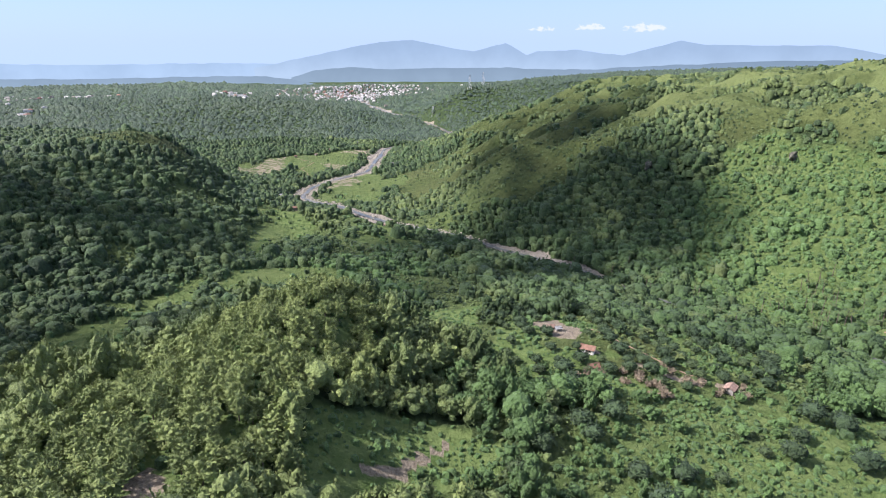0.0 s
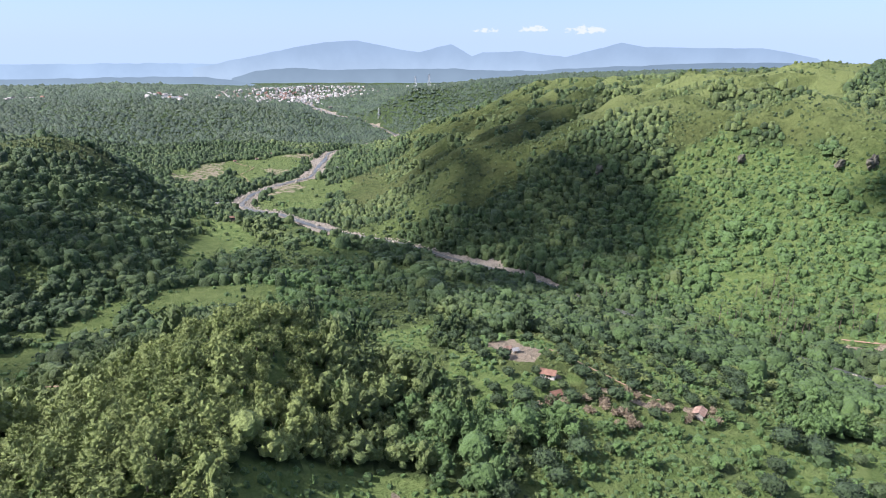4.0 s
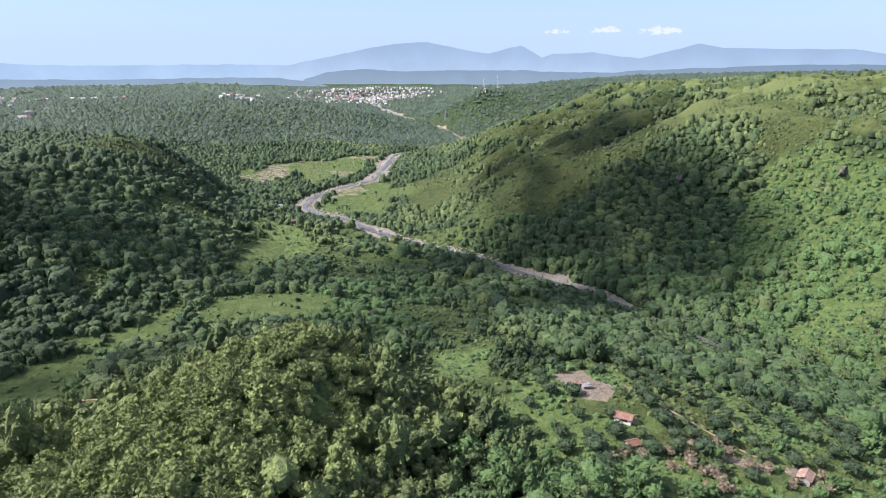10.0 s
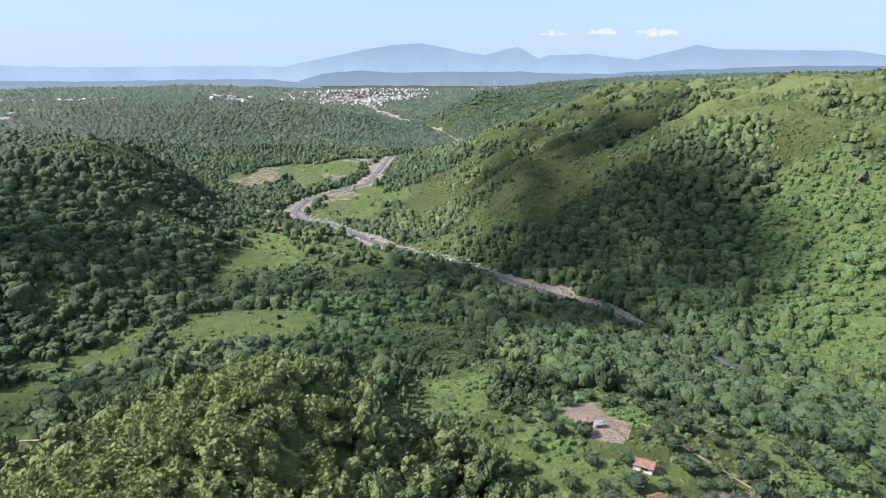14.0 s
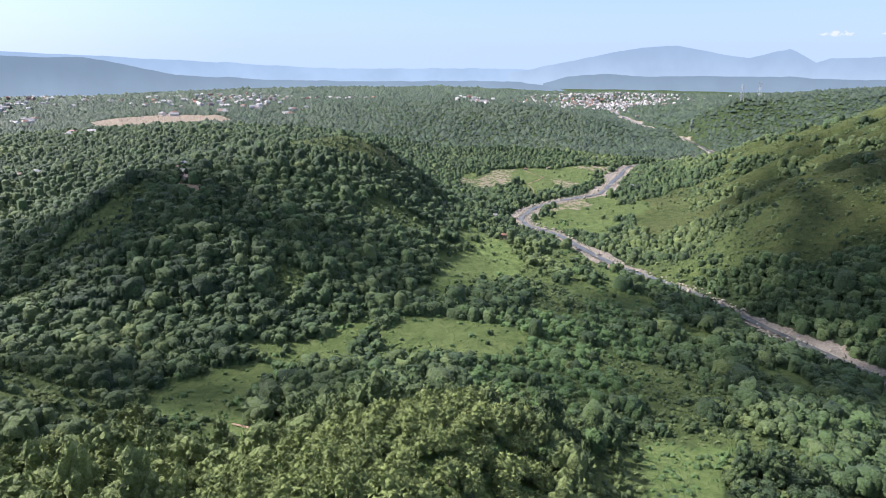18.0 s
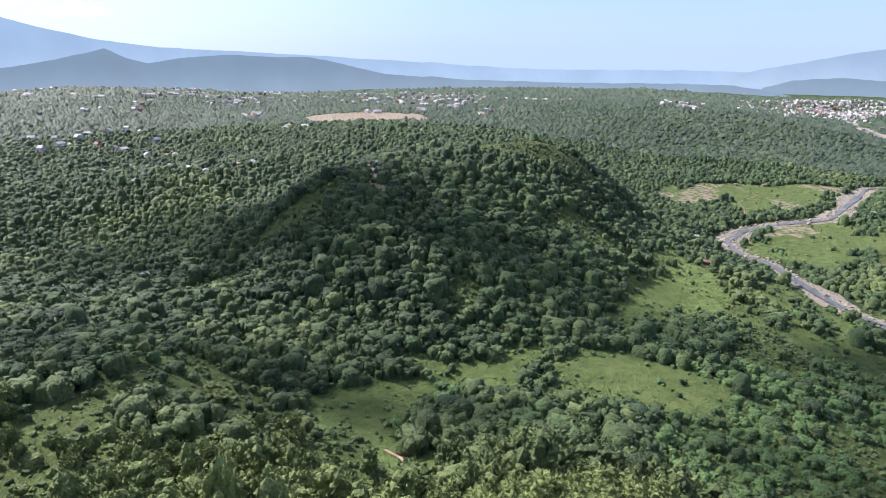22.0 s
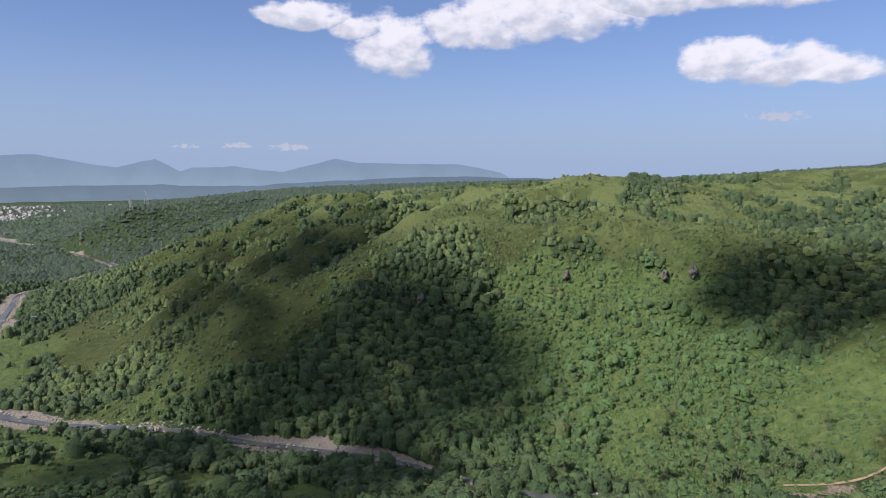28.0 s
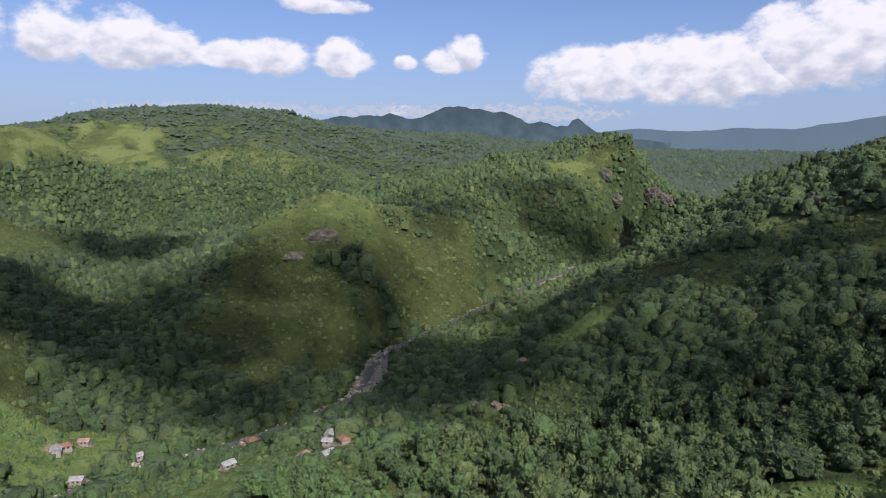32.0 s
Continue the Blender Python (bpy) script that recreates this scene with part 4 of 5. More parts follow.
def dome(sides, tall, ringed):
    """A small far crown: a ragged cap of few faces, open below."""
    a = np.arange(sides) * 6.283 / sides + rng.uniform(-0.3, 0.3, sides)
    r = rng.uniform(0.62, 1.25, sides)
    rows = [np.stack([r * np.cos(a), r * np.sin(a), rng.uniform(-0.45, 0.05, sides)], -1)]
    if ringed:
        q = rng.uniform(0.6, 0.95, sides)
        rows.append(np.stack([q * np.cos(a + 0.4), q * np.sin(a + 0.4), rng.uniform(0.65, 1.1, sides) * tall], -1))
    top = np.array([[rng.uniform(-0.25, 0.25), rng.uniform(-0.25, 0.25), (rng.uniform(1.05, 1.3) if ringed else rng.uniform(0.7, 0.95)) * tall]])
    v, f, n = np.concatenate([*rows, top]), [], sides
    for k in range(sides):
        j = (k + 1) % sides
        if ringed:
            f += [(k, j, n + k), (j, n + j, n + k)]
        base = n if ringed else 0
        f.append((base + k, base + j, len(v) - 1))
    return v, np.array(f)


def crown(detail, kind="broad", leaves=84):
    """A crown about 2 wide and 1.6 high that stands on z = 0; kind: broad, round (orchard) or tall."""
    tall = {"broad": 1.0, "round": 0.92, "tall": 1.45}[kind]
    mid = np.array([0, 0, 0.85 * tall])
    if detail == 3:
        return dome(5, tall, False)
    if detail == 2:
        pieces = [dome(5, tall, True)]
        for k in range(2):
            a, u, g = rng.uniform(0, 2.2) + k * 3.1, rng.uniform(0.45, 0.8), rng.uniform(0.42, 0.62)
            v, f = dome(4, tall, False)
            pieces.append((v * (g, g, g * 1.5) + (u * math.cos(a), u * math.sin(a), rng.uniform(0.1, 0.6)), f))
        return joined(*pieces)
    if detail == 1:
        pieces = [dome(6, tall, True)]
        for k in range(5):
            a, u, g = rng.uniform(0, 0.8) + k * 1.26, rng.uniform(0.45, 0.8), rng.uniform(0.3, 0.52)
            v, f = dome(4, tall, True)
            pieces.append((v * g + (u * math.cos(a), u * math.sin(a), rng.uniform(0.15, 0.75)), f))
        return joined(*pieces, sprays(14, mid * 0.85, np.array([0.95, 0.95, 0.75 * tall]), 0.24))
    if kind == "round":
        spec = [(2, mid * 0.9, np.array([0.84, 0.84, 0.72 * tall]), 0.10)]
        for k in range(4):
            a = rng.uniform(0, 1) + k * 1.57
            u, lift = rng.uniform(0.4, 0.66), rng.uniform(0.65, 1.35)
            spec.append((1, mid * lift + (u * math.cos(a), u * math.sin(a), 0), np.array([1, 1, 0.82 * tall]) * rng.uniform(0.36, 0.52), 0.16))
        return joined(lumps(spec), sprays(leaves, mid, np.array([0.95, 0.95, 0.8]), 0.15))
    spec = [(1, mid * 0.8, np.array([0.66, 0.66, 0.6 * tall]), 0.15)]
    for k in range(9):  # leaf masses at the limbs' ends, with gaps between
        a, lift = k * 2.4 + rng.uniform(-0.4, 0.4), 0.45 + 1.15 * k / 8
        u = rng.uniform(0.55, 0.85) * math.sqrt(max(0.05, 1 - (lift - 0.75) ** 2 * 1.5))
        spec.append((1, mid * lift + (u * math.cos(a), u * math.sin(a), 0), np.array([1, 1, 0.75 * tall]) * rng.uniform(0.25, 0.42), 0.26))
    return joined(lumps(spec), sprays(leaves, mid, np.array([1.0, 1.0, 0.86 * tall]), 0.17))


def wood(verts_faces, x, y, z, size, high, kind, name, label, mat, category="trees", rough=False):
    """Many crowns as one object of stuff; kind is the share of light leaves of each tree."""
    which = rng.integers(0, len(verts_faces), len(x))
    vs, fs, ks, n = [], [], [], 0
    for w, (v, f) in enumerate(verts_faces):
        at = np.nonzero(which == w)[0]
        if not len(at):
            continue
        a = rng.uniform(0, 6.28, len(at))
        c, s = np.cos(a)[:, None], np.sin(a)[:, None]
        px = (v[:, 0] * c - v[:, 1] * s) * size[at, None] + x[at, None]
        py = (v[:, 0] * s + v[:, 1] * c) * size[at, None] + y[at, None]
        pz = v[:, 2] * high[at, None] + z[at, None]
        vs.append(np.stack([px, py, pz], -1).reshape(-1, 3))
        fs.append((f[None] + (np.arange(len(at)) * len(v))[:, None, None]).reshape(-1, 3) + n)
        ks.append(np.repeat(kind[at], len(v)))
        n += len(at) * len(v)
    me = mesh_of(name, np.concatenate(vs), np.concatenate(fs), (mat,), not rough)
    me.attributes.new("kind", "FLOAT", "POINT").data.foreach_set("value", np.concatenate(ks).astype(np.float32))
    return tagged(new(name, me), label, category, kind="stuff")


def scatter(r_in, r_out, gap, keep_behind=0.1):
    n = int(2 * r_out / gap)
    gx, gy = np.meshgrid(np.arange(n), np.arange(n))
    x = HUB[0] - r_out + (gx + 0.5 * (gy % 2) + rng.uniform(-0.5, 0.5, gx.shape)) * gap
    y = HUB[1] - r_out + (gy + rng.uniform(-0.5, 0.5, gx.shape)) * gap
    x, y = x.ravel(), y.ravel()
    r = np.hypot(x - HUB[0], y - HUB[1])
    az = np.degrees(np.arctan2(x - HUB[0], y - HUB[1]))
    seen = ((az > -80) & (az < 152)) | (r < 60) | (rng.uniform(size=len(x)) < keep_behind)
    ok = (r >= r_in) & (r < r_out) & seen
    x, y = x[ok], y[ok]
    dens = land(x, y)[3]
    grassy = 1 - dens
    ok = rng.uniform(size=len(x)) < np.where(dens > 0.85, 0.985, dens * 0.9 + 0.010)
    wide = np.maximum(np.clip((x * -0.7 + y * 0.7 - 110) / 160, 0.12, 1), 0.9 * np.exp(-((x - 340) ** 2 + (y - 10) ** 2) / 80**2))
    ok &= river_wobble(x, y)[0] > 3 + 9 * wide
    return x[ok], y[ok], grassy[ok]


def light_kind(x, y):
    """Share of light-leaved trees: the ridge before the camera, the bushy slope of the bowl, odd trees elsewhere."""
    near = np.exp(-(((x + 95) / 90) ** 2 + ((y - 125) / 105) ** 2)) * 0.95
    bowl = np.exp(-(((x - 270) / 95) ** 2 + ((y - 370) / 95) ** 2)) * 0.95
    east = np.exp(-(((x - 110) / 130) ** 2 + ((y - 130) / 100) ** 2)) * 0.92
    patch = smooth(fbm(x, y, 130, 101), 0.05, 0.5) * 0.34 * (1 - 0.9 * smooth(x, 450, 550) * (1 - smooth(y, 100, 250)))
    # west plain paled a little for distance haze; light trees near the left
    haze_and_light_share = 0.04 * smooth(-x, 470, 560) + 0.1 * np.exp(-(((x + 260) / 110) ** 2 + ((y - 165) / 60) ** 2))
    share = np.clip(haze_and_light_share + near + patch + rng.normal(0, 0.15, len(x)) - 0.03, 0, 1)
    fresh = np.clip(bowl + east + rng.normal(0, 0.15, len(x)), 0, 1)
    return np.where(fresh > share + 0.1, -fresh, share)


def plant(r_in, r_out, gap, size, tall, variants, name, label, mat=M_LEAF):
    x, y, grassy = scatter(r_in, r_out, gap)
    ok = ~in_polygon(x, y, GROVE, 2.0)
    x, y, grassy = x[ok], y[ok], grassy[ok]
    k = light_kind(x, y)
    low = lush(x, y) & (rng.uniform(size=len(x)) < 0.9)
    k = np.where(low, -rng.uniform(0.45, 1.0, len(x)), k)
    s = size * rng.lognormal(0.0, 0.30, len(x)).clip(0.45, 1.9) * np.where(grassy > 0.9, 0.4, np.where(grassy > 0.4, 0.55, 1.0)) * np.where(low, np.where(x > 100, 0.5, 0.62), 1.0)
    h = s * rng.uniform(0.9, 1.4, len(x)) * tall * np.where(low, 0.75, 1.0) + 0.3
    z = height(x, y) + 0.10 * h
    order = np.argsort(np.arctan2(x, y - 60))
    for some in np.array_split(order, 4):
        wood(variants, x[some], y[some], z[some], s[some], h[some], k[some], name, label, mat, rough=r_in < 200)


plant(2600, 3600, 26.0, 13.0, 0.6, [crown(3) for _ in range(8)], "distant_woods", "dense hazy woods near the horizon", M_FAR_HAZED)
plant(1700, 2600, 13.0, 6.8, 0.7, [crown(3) for _ in range(12)], "far_woods", "dense woods on far hills, greyed by haze in their colour", M_FAR_HAZED)
plant(1100, 1700, 8.0, 4.3, 0.8, [crown(3) for _ in range(12)], "distant_hill_woods", "dense green woods on the hills behind the valley", M_FAR_HAZED)
plant(500, 1100, 4.7, 2.55, 0.85, [crown(2, k) for k in ("broad", "broad", "tall", "round", "broad", "broad", "broad", "tall")], "hill_woods", "dense dark green woods on the hills")
plant(215, 500, 5.1, 3.35, 0.85, [crown(1, k) for k in ("broad", "broad", "tall", "broad", "round", "broad")], "valley_woods", "dense green broadleaf trees in the valley")
plant(0, 215, 4.6, 3.0, 1.0, [crown(0, k, 64) for k in ("broad", "broad", "tall", "round")], "near_woods", "thick green broadleaf trees and shrubs")


def scrub(r_in, r_out, gap, size, name, label, share):
    """Low bushes and coarse weeds on open land."""
    n = int(2 * r_out / gap)
    gx, gy = np.meshgrid(np.arange(n), np.arange(n))
    x = (HUB[0] - r_out + (gx + rng.uniform(-0.5, 0.5, gx.shape)) * gap).ravel()
    y = (HUB[1] - r_out + (gy + rng.uniform(-0.5, 0.5, gx.shape)) * gap).ravel()
    r, az = np.hypot(x - HUB[0], y - HUB[1]), np.degrees(np.arctan2(x - HUB[0], y - HUB[1]))
    ok = (r >= r_in) & (r < r_out) & (az > -80) & (az < 152)
    x, y = x[ok], y[ok]
    grass, soil, crop = land(x, y)[:3]
    ok = ((grass + crop > 0.3) | lush(x, y)) & (soil < 0.3) & (river_wobble(x, y)[0] > 11) & (rng.uniform(size=len(x)) < share * (0.4 + smooth(fbm(x, y, 24, 111), -0.1, 0.3)))
    for poly in FIELDS:
        ok &= ~in_polygon(x, y, poly) | (rng.uniform(size=len(x)) < 0.22)
    x, y, crop = x[ok], y[ok], crop[ok]
    s = size * rng.lognormal(0, 0.35, len(x))
    wood([dome(4, 1.0, True) for _ in range(8)], x, y, height(x, y) - 0.1 * s, s, s * rng.uniform(0.6, 1.1, len(x)), np.where(crop > 0.5, -rng.uniform(0.3, 1.0, len(x)), rng.uniform(0.0, 0.5, len(x))), name, label, M_LEAF, "bushes", True)


scrub(0, 300, 2.6, 0.95, "scrub", "low bright green bushes and weeds", 0.85)
scrub(300, 560, 3.3, 1.25, "slope_scrub", "thick low green bushes on the slopes", 0.75)
scrub(560, 1100, 4.8, 1.3, "hill_scrub", "scattered low bushes on grassy slopes", 0.26)


# ---- single things ----
def part(name, me, parent, label="", mat=None, m=None):
    """One mesh object under a thing or a part."""
    if isinstance(me, bmesh.types.BMesh):
        bm, me = me, bpy.data.meshes.new(name)
        bm.to_mesh(me)
        bm.free()
    if mat and not me.materials:
        me.materials.append(mat)
    ob = new(name, me)
    ob.parent = parent
    if m:
        ob.matrix_local = m
    return tagged(ob, label) if label else ob


def bar(bm, a, b, r0, r1, sides=6):
    """A tapered rod from a to b."""
    a, b = Vector(a), Vector(b)
    m = Matrix.Translation((a + b) / 2) @ (b - a).to_track_quat("Z", "Y").to_matrix().to_4x4()
    bmesh.ops.create_cone(bm, cap_ends=True, segments=sides, radius1=r0, radius2=r1, depth=(b - a).length, matrix=m)


def box(bm, lo, hi):
    m = Matrix.Translation((Vector(lo) + Vector(hi)) / 2) @ Matrix.Diagonal((*(Vector(hi) - Vector(lo)), 1))
    bmesh.ops.create_cube(bm, size=1.0, matrix=m)


def ground_at(x, y):
    return float(height(np.array([float(x)]), np.array([float(y)]))[0])


def make_tree(name, label, kind, radius, tall, share, mat, group):
    """A tree with a forked trunk and a crown of lumps and leaf sprays."""
    tree = tagged(new(name), label, "tree", group)
    bm = bmesh.new()
    top = tall * 0.42
    bar(bm, (0, 0, -0.6), (0.06, 0.03, top), 0.26, 0.17, 7)
    for k in range(4):
        a = k * 1.57 + random.uniform(-0.4, 0.4)
        u = radius * random.uniform(0.35, 0.55)
        bar(bm, (0.06, 0.03, top * 0.9), (u * math.cos(a), u * math.sin(a), top + tall * 0.24), 0.13, 0.05, 5)
    part("trunk", bm, tree, "grey-brown trunk and limbs", M_BARK)
    v, f = crown(0, kind, 230)
    lift = tall * 0.16
    me = mesh_of("crown", v * (radius, radius, (tall - lift) / (1.75 if kind != "tall" else 2.4)) + (0, 0, lift), f, (mat,), True)
    me.attributes.new("kind", "FLOAT", "POINT").data.foreach_set("value", np.full(len(v), share, np.float32))
    part("crown", me, tree)
    return tree


def stand(templates, places, small=0.8, large=1.25):
    """The templates moved and copied to the places, each turned and sized a little differently."""
    used = set()
    for n, (x, y) in enumerate(places):
        t = templates[n % len(templates)]
        s = random.uniform(small, large)
        m = pose(x, y, ground_at(x, y), random.uniform(-3, 3), random.uniform(-3, 3), random.uniform(0, 360)) @ Matrix.Diagonal((s, s, s * random.uniform(0.9, 1.12), 1))
        if t not in used:
            used.add(t)
            t.matrix_basis = m
        else:
            c = t.scale.copy()
            t.scale = (1, 1, 1)
            copy_thing(t, m)
            t.scale = c


def lattice(poly, gap, jitter, keep=1.0):
    xs, ys = [p[0] for p in poly], [p[1] for p in poly]
    gx, gy = np.meshgrid(np.arange(min(xs), max(xs), gap), np.arange(min(ys), max(ys), gap))
    x = (gx + rng.uniform(-jitter, jitter, gx.shape)).ravel()
    y = (gy + rng.uniform(-jitter, jitter, gx.shape)).ravel()
    ok = in_polygon(x, y, poly, 2.0) & (land(x, y)[1] < 0.3) & (rng.uniform(size=len(x)) < keep)
    return list(zip(x[ok].tolist(), y[ok].tolist()))


orchard_trees = [make_tree("mango_tree", "round dark green fruit tree standing in the grassy orchard", "round", r, h, k, M_ORCHARD, "orchard trees")
                 for r, h, k in ((3.1, 5.4, 0.05), (2.7, 4.8, 0.15), (3.5, 6.0, 0.0), (2.4, 4.2, 0.35))]
stand(orchard_trees, lattice(ORCHARD, 9.2, 1.6, 0.84)[:150], 0.75, 1.1)
grove_trees = [make_tree("broadleaf_tree", "light yellow-green broadleaf tree on the low ridge", k, r, h, s, M_LEAF, "ridge trees")
               for k, r, h, s in (("broad", 3.3, 6.8, 0.75), ("tall", 2.7, 7.8, 0.9), ("broad", 2.7, 5.8, 0.6), ("broad", 3.6, 7.2, 0.95))]
stand(grove_trees, lattice(GROVE, 6.3, 2.2, 0.97)[:320], 0.75, 1.2)

fruit_trees = [make_tree("fruit_tree", "large round dark green tree among bright low scrub", "round", r, h, k, M_ORCHARD, "garden trees")
               for r, h, k in ((3.6, 6.4, 0.1), (4.2, 7.4, 0.0), (2.9, 5.2, 0.3))]
GARDEN = [(16, 150), (20, 60), (70, 30), (160, 40), (215, 100), (205, 160), (130, 170), (60, 165)]
stand(fruit_trees, lattice(GARDEN, 14.0, 5.0, 0.5)[:70], 0.7, 1.2)


def frond(length, droop, width):
    """One feathered palm leaf as a drooping strip folded along its rib."""
    n = 7
    s = np.linspace(0, 1, n)
    x, z = length * s, length * (0.45 * s - droop * s * s)
    w = width * np.sin(np.pi * (0.12 + 0.86 * s)) * (1 - 0.35 * (np.arange(n) % 2))
    v = np.concatenate([np.stack([x, -w, z - 0.35 * w], -1), np.stack([x, 0 * w, z], -1), np.stack([x, w, z - 0.35 * w], -1)])
    i = np.arange(n - 1)
    q = np.concatenate([np.stack([k * n + i, k * n + i + 1, (k + 1) * n + i + 1, (k + 1) * n + i], -1) for k in (0, 1)])
    return v, np.concatenate([q[:, [0, 1, 2]], q[:, [0, 2, 3]]])


def make_palm(tall):
    palm = tagged(new("coconut_palm"), "tall coconut palm with drooping green fronds among the trees", "palm", "palms by the river")
    bm = bmesh.new()
    for k in range(4):
        a, b = k / 4, (k + 1) / 4
        bar(bm, (0.5 * a * a, 0, tall * a - (0.5 if not k else 0)), (0.5 * b * b, 0, tall * b), 0.20 - 0.06 * a, 0.20 - 0.06 * b, 6)
    part("trunk", bm, palm, "slender grey trunk", M_BARK)
    for k in range(13):
        v, f = frond(random.uniform(2.8, 3.6), random.uniform(0.35, 1.0), 0.42)
        me = mesh_of("frond", v, f, (M_PALM,), True)
        me.attributes.new("kind", "FLOAT", "POINT").data.foreach_set("value", np.full(len(v), random.uniform(0.1, 0.6), np.float32))
        part("frond", me, palm, m=pose(0.5, 0, tall, 0, random.uniform(-25, 5), k * 27.7))
    return palm


def make_banana():
    plant_ = tagged(new("banana_plant"), "banana plant with broad ragged light green leaves", "banana plant", "banana plants")
    for j in range(3):
        ox, oy, tall = math.cos(j * 2.1) * 0.8, math.sin(j * 2.1) * 0.8, random.uniform(1.8, 2.8)
        bm = bmesh.new()
        bar(bm, (ox * 0.5, oy * 0.5, -0.4), (ox, oy, tall), 0.16, 0.09, 6)
        stem = part("stem", bm, plant_, "thick pale green stem", M_PALM)
        for k in range(6):
            v, f = frond(random.uniform(1.8, 2.6), random.uniform(0.3, 0.9), 0.55)
            me = mesh_of("leaf", v, f, (M_PALM,), True)
            me.attributes.new("kind", "FLOAT", "POINT").data.foreach_set("value", np.full(len(v), random.uniform(0.6, 1.0), np.float32))
            part("leaf", me, stem, m=pose(ox, oy, tall - 0.1, 0, random.uniform(-35, -5), k * 61))
    return plant_


def make_bamboo(tall):
    """A clump of arching culms with plumes of fine leaves."""
    clump = tagged(new("bamboo_clump"), "feathery light green bamboo clump at the wood's edge", "bamboo", "bamboo clumps")
    for k in range(9):
        a, lean, h = k * 0.7 + random.uniform(-0.2, 0.2), random.uniform(0.6, 2.4), tall * random.uniform(0.75, 1.0)
        bm = bmesh.new()
        last = (0.3 * math.cos(a), 0.3 * math.sin(a), -0.4)
        for q in (0.4, 0.7, 0.9, 1.0):
            u = 0.3 + lean * q ** 3
            spot = (u * math.cos(a), u * math.sin(a), h * (q - 0.06 * q ** 4))
            bar(bm, last, spot, 0.07 * (1.15 - q) + 0.02, 0.07 * (1.1 - q) + 0.015, 5)
            last = spot
        culm = part("culm", bm, clump, "", M_PALM)
        u = 0.3 + lean * 0.6
        middle = np.array([u * math.cos(a), u * math.sin(a), h * 0.74])
        v, f = joined(lumps([(1, middle, np.array([0.55, 0.55, h * 0.24]), 0.2)]), sprays(70, middle, np.array([0.95, 0.95, h * 0.32]), 0.5))
        me = mesh_of("leaves", v, f, (M_LEAF,), True)
        me.attributes.new("kind", "FLOAT", "POINT").data.foreach_set("value", np.full(len(v), random.uniform(0.55, 0.85), np.float32))
        part("leaves", me, culm)
    return clump


def make_dry_shrub():
    shrub = tagged(new("dry_shrub"), "dry brown leafless shrub on bare soil", "shrub", "dry shrubs")
    for k in range(7):
        a, u, h = k * 0.9, random.uniform(0.7, 1.5), random.uniform(1.4, 2.6)
        bm = bmesh.new()
        bar(bm, (0, 0, -0.3), (u * math.cos(a) * 0.6, u * math.sin(a) * 0.6, h * 0.6), 0.06, 0.04, 5)
        for j in range(9):
            b = a + random.uniform(-0.9, 0.9)
            w = u + random.uniform(-0.4, 0.6)
            bar(bm, (u * math.cos(a) * 0.5, u * math.sin(a) * 0.5, h * 0.5), (w * math.cos(b), w * math.sin(b), h * random.uniform(0.8, 1.2)), 0.05, 0.03, 3)
        part("branch", bm, shrub, "", M_DRY)
    v, f = joined(lumps([(1, np.array([0, 0, 1.1]), np.array([1.2, 1.2, 0.9]), 0.25)]), sprays(60, np.array([0, 0, 1.2]), np.array([1.4, 1.4, 1.2]), 0.4))
    part("dead_leaves", mesh_of("dead_leaves", v, f, (M_DRY,), True), shrub, "withered brown leaves")
    return shrub


M_DRY = plain("dry_twigs", (0.13, 0.10, 0.065), (0.26, 0.21, 0.14), 1.2, 0.95)
spots = [(x + random.uniform(-5, 5), y + random.uniform(-5, 5)) for x, y in ((-217, 205), (-194, 196), (-215, 200), (-190, 190), (169, 236), (165, 223), (157, 200), (95, 197), (94, 221), (150, 214)) for _ in range(4)]
stand([make_banana() for _ in range(2)], spots, 0.85, 1.25)
spots = [(x + random.uniform(-8, 8), y + random.uniform(-6, 6)) for x, y in ((-214, 137), (-200, 147), (-193, 158), (-181, 165), (-171, 171), (-164, 180), (-177, 204), (-163, 195), (-226, 128), (-240, 140)) for _ in range(4)]
stand([make_bamboo(h) for h in (8.0, 6.5, 9.0)], spots, 0.8, 1.2)
spots = [(x + random.uniform(-7, 7), y + random.uniform(-5, 5)) for x, y in ((71, 173), (74, 166), (55, 177), (84, 164), (84, 182), (100, 171), (113, 171)) for _ in range(4)]
stand([make_dry_shrub() for _ in range(2)], spots, 0.7, 1.3)


palms = [make_palm(t) for t in (8.5, 10.5, 7.0)]
PALM_STAND = [(245, 330), (262, 300), (280, 280), (262, 268), (240, 262), (252, 285), (228, 276), (205, 275), (215, 295), (196, 298), (230, 310), (150, 268), (176, 262), (214, 278), (236, 300), (226, 330), (190, 300), (160, 330), (140, 350), (128, 392), (110, 420)]
spots = [(x + random.uniform(-9, 9), y + random.uniform(-9, 9)) for x, y in PALM_STAND for _ in range(3)]
spots += [(200 + random.uniform(-40, 40), -10 + random.uniform(-40, 40)) for _ in range(10)]
stand(palms, spots, 0.85, 1.15)


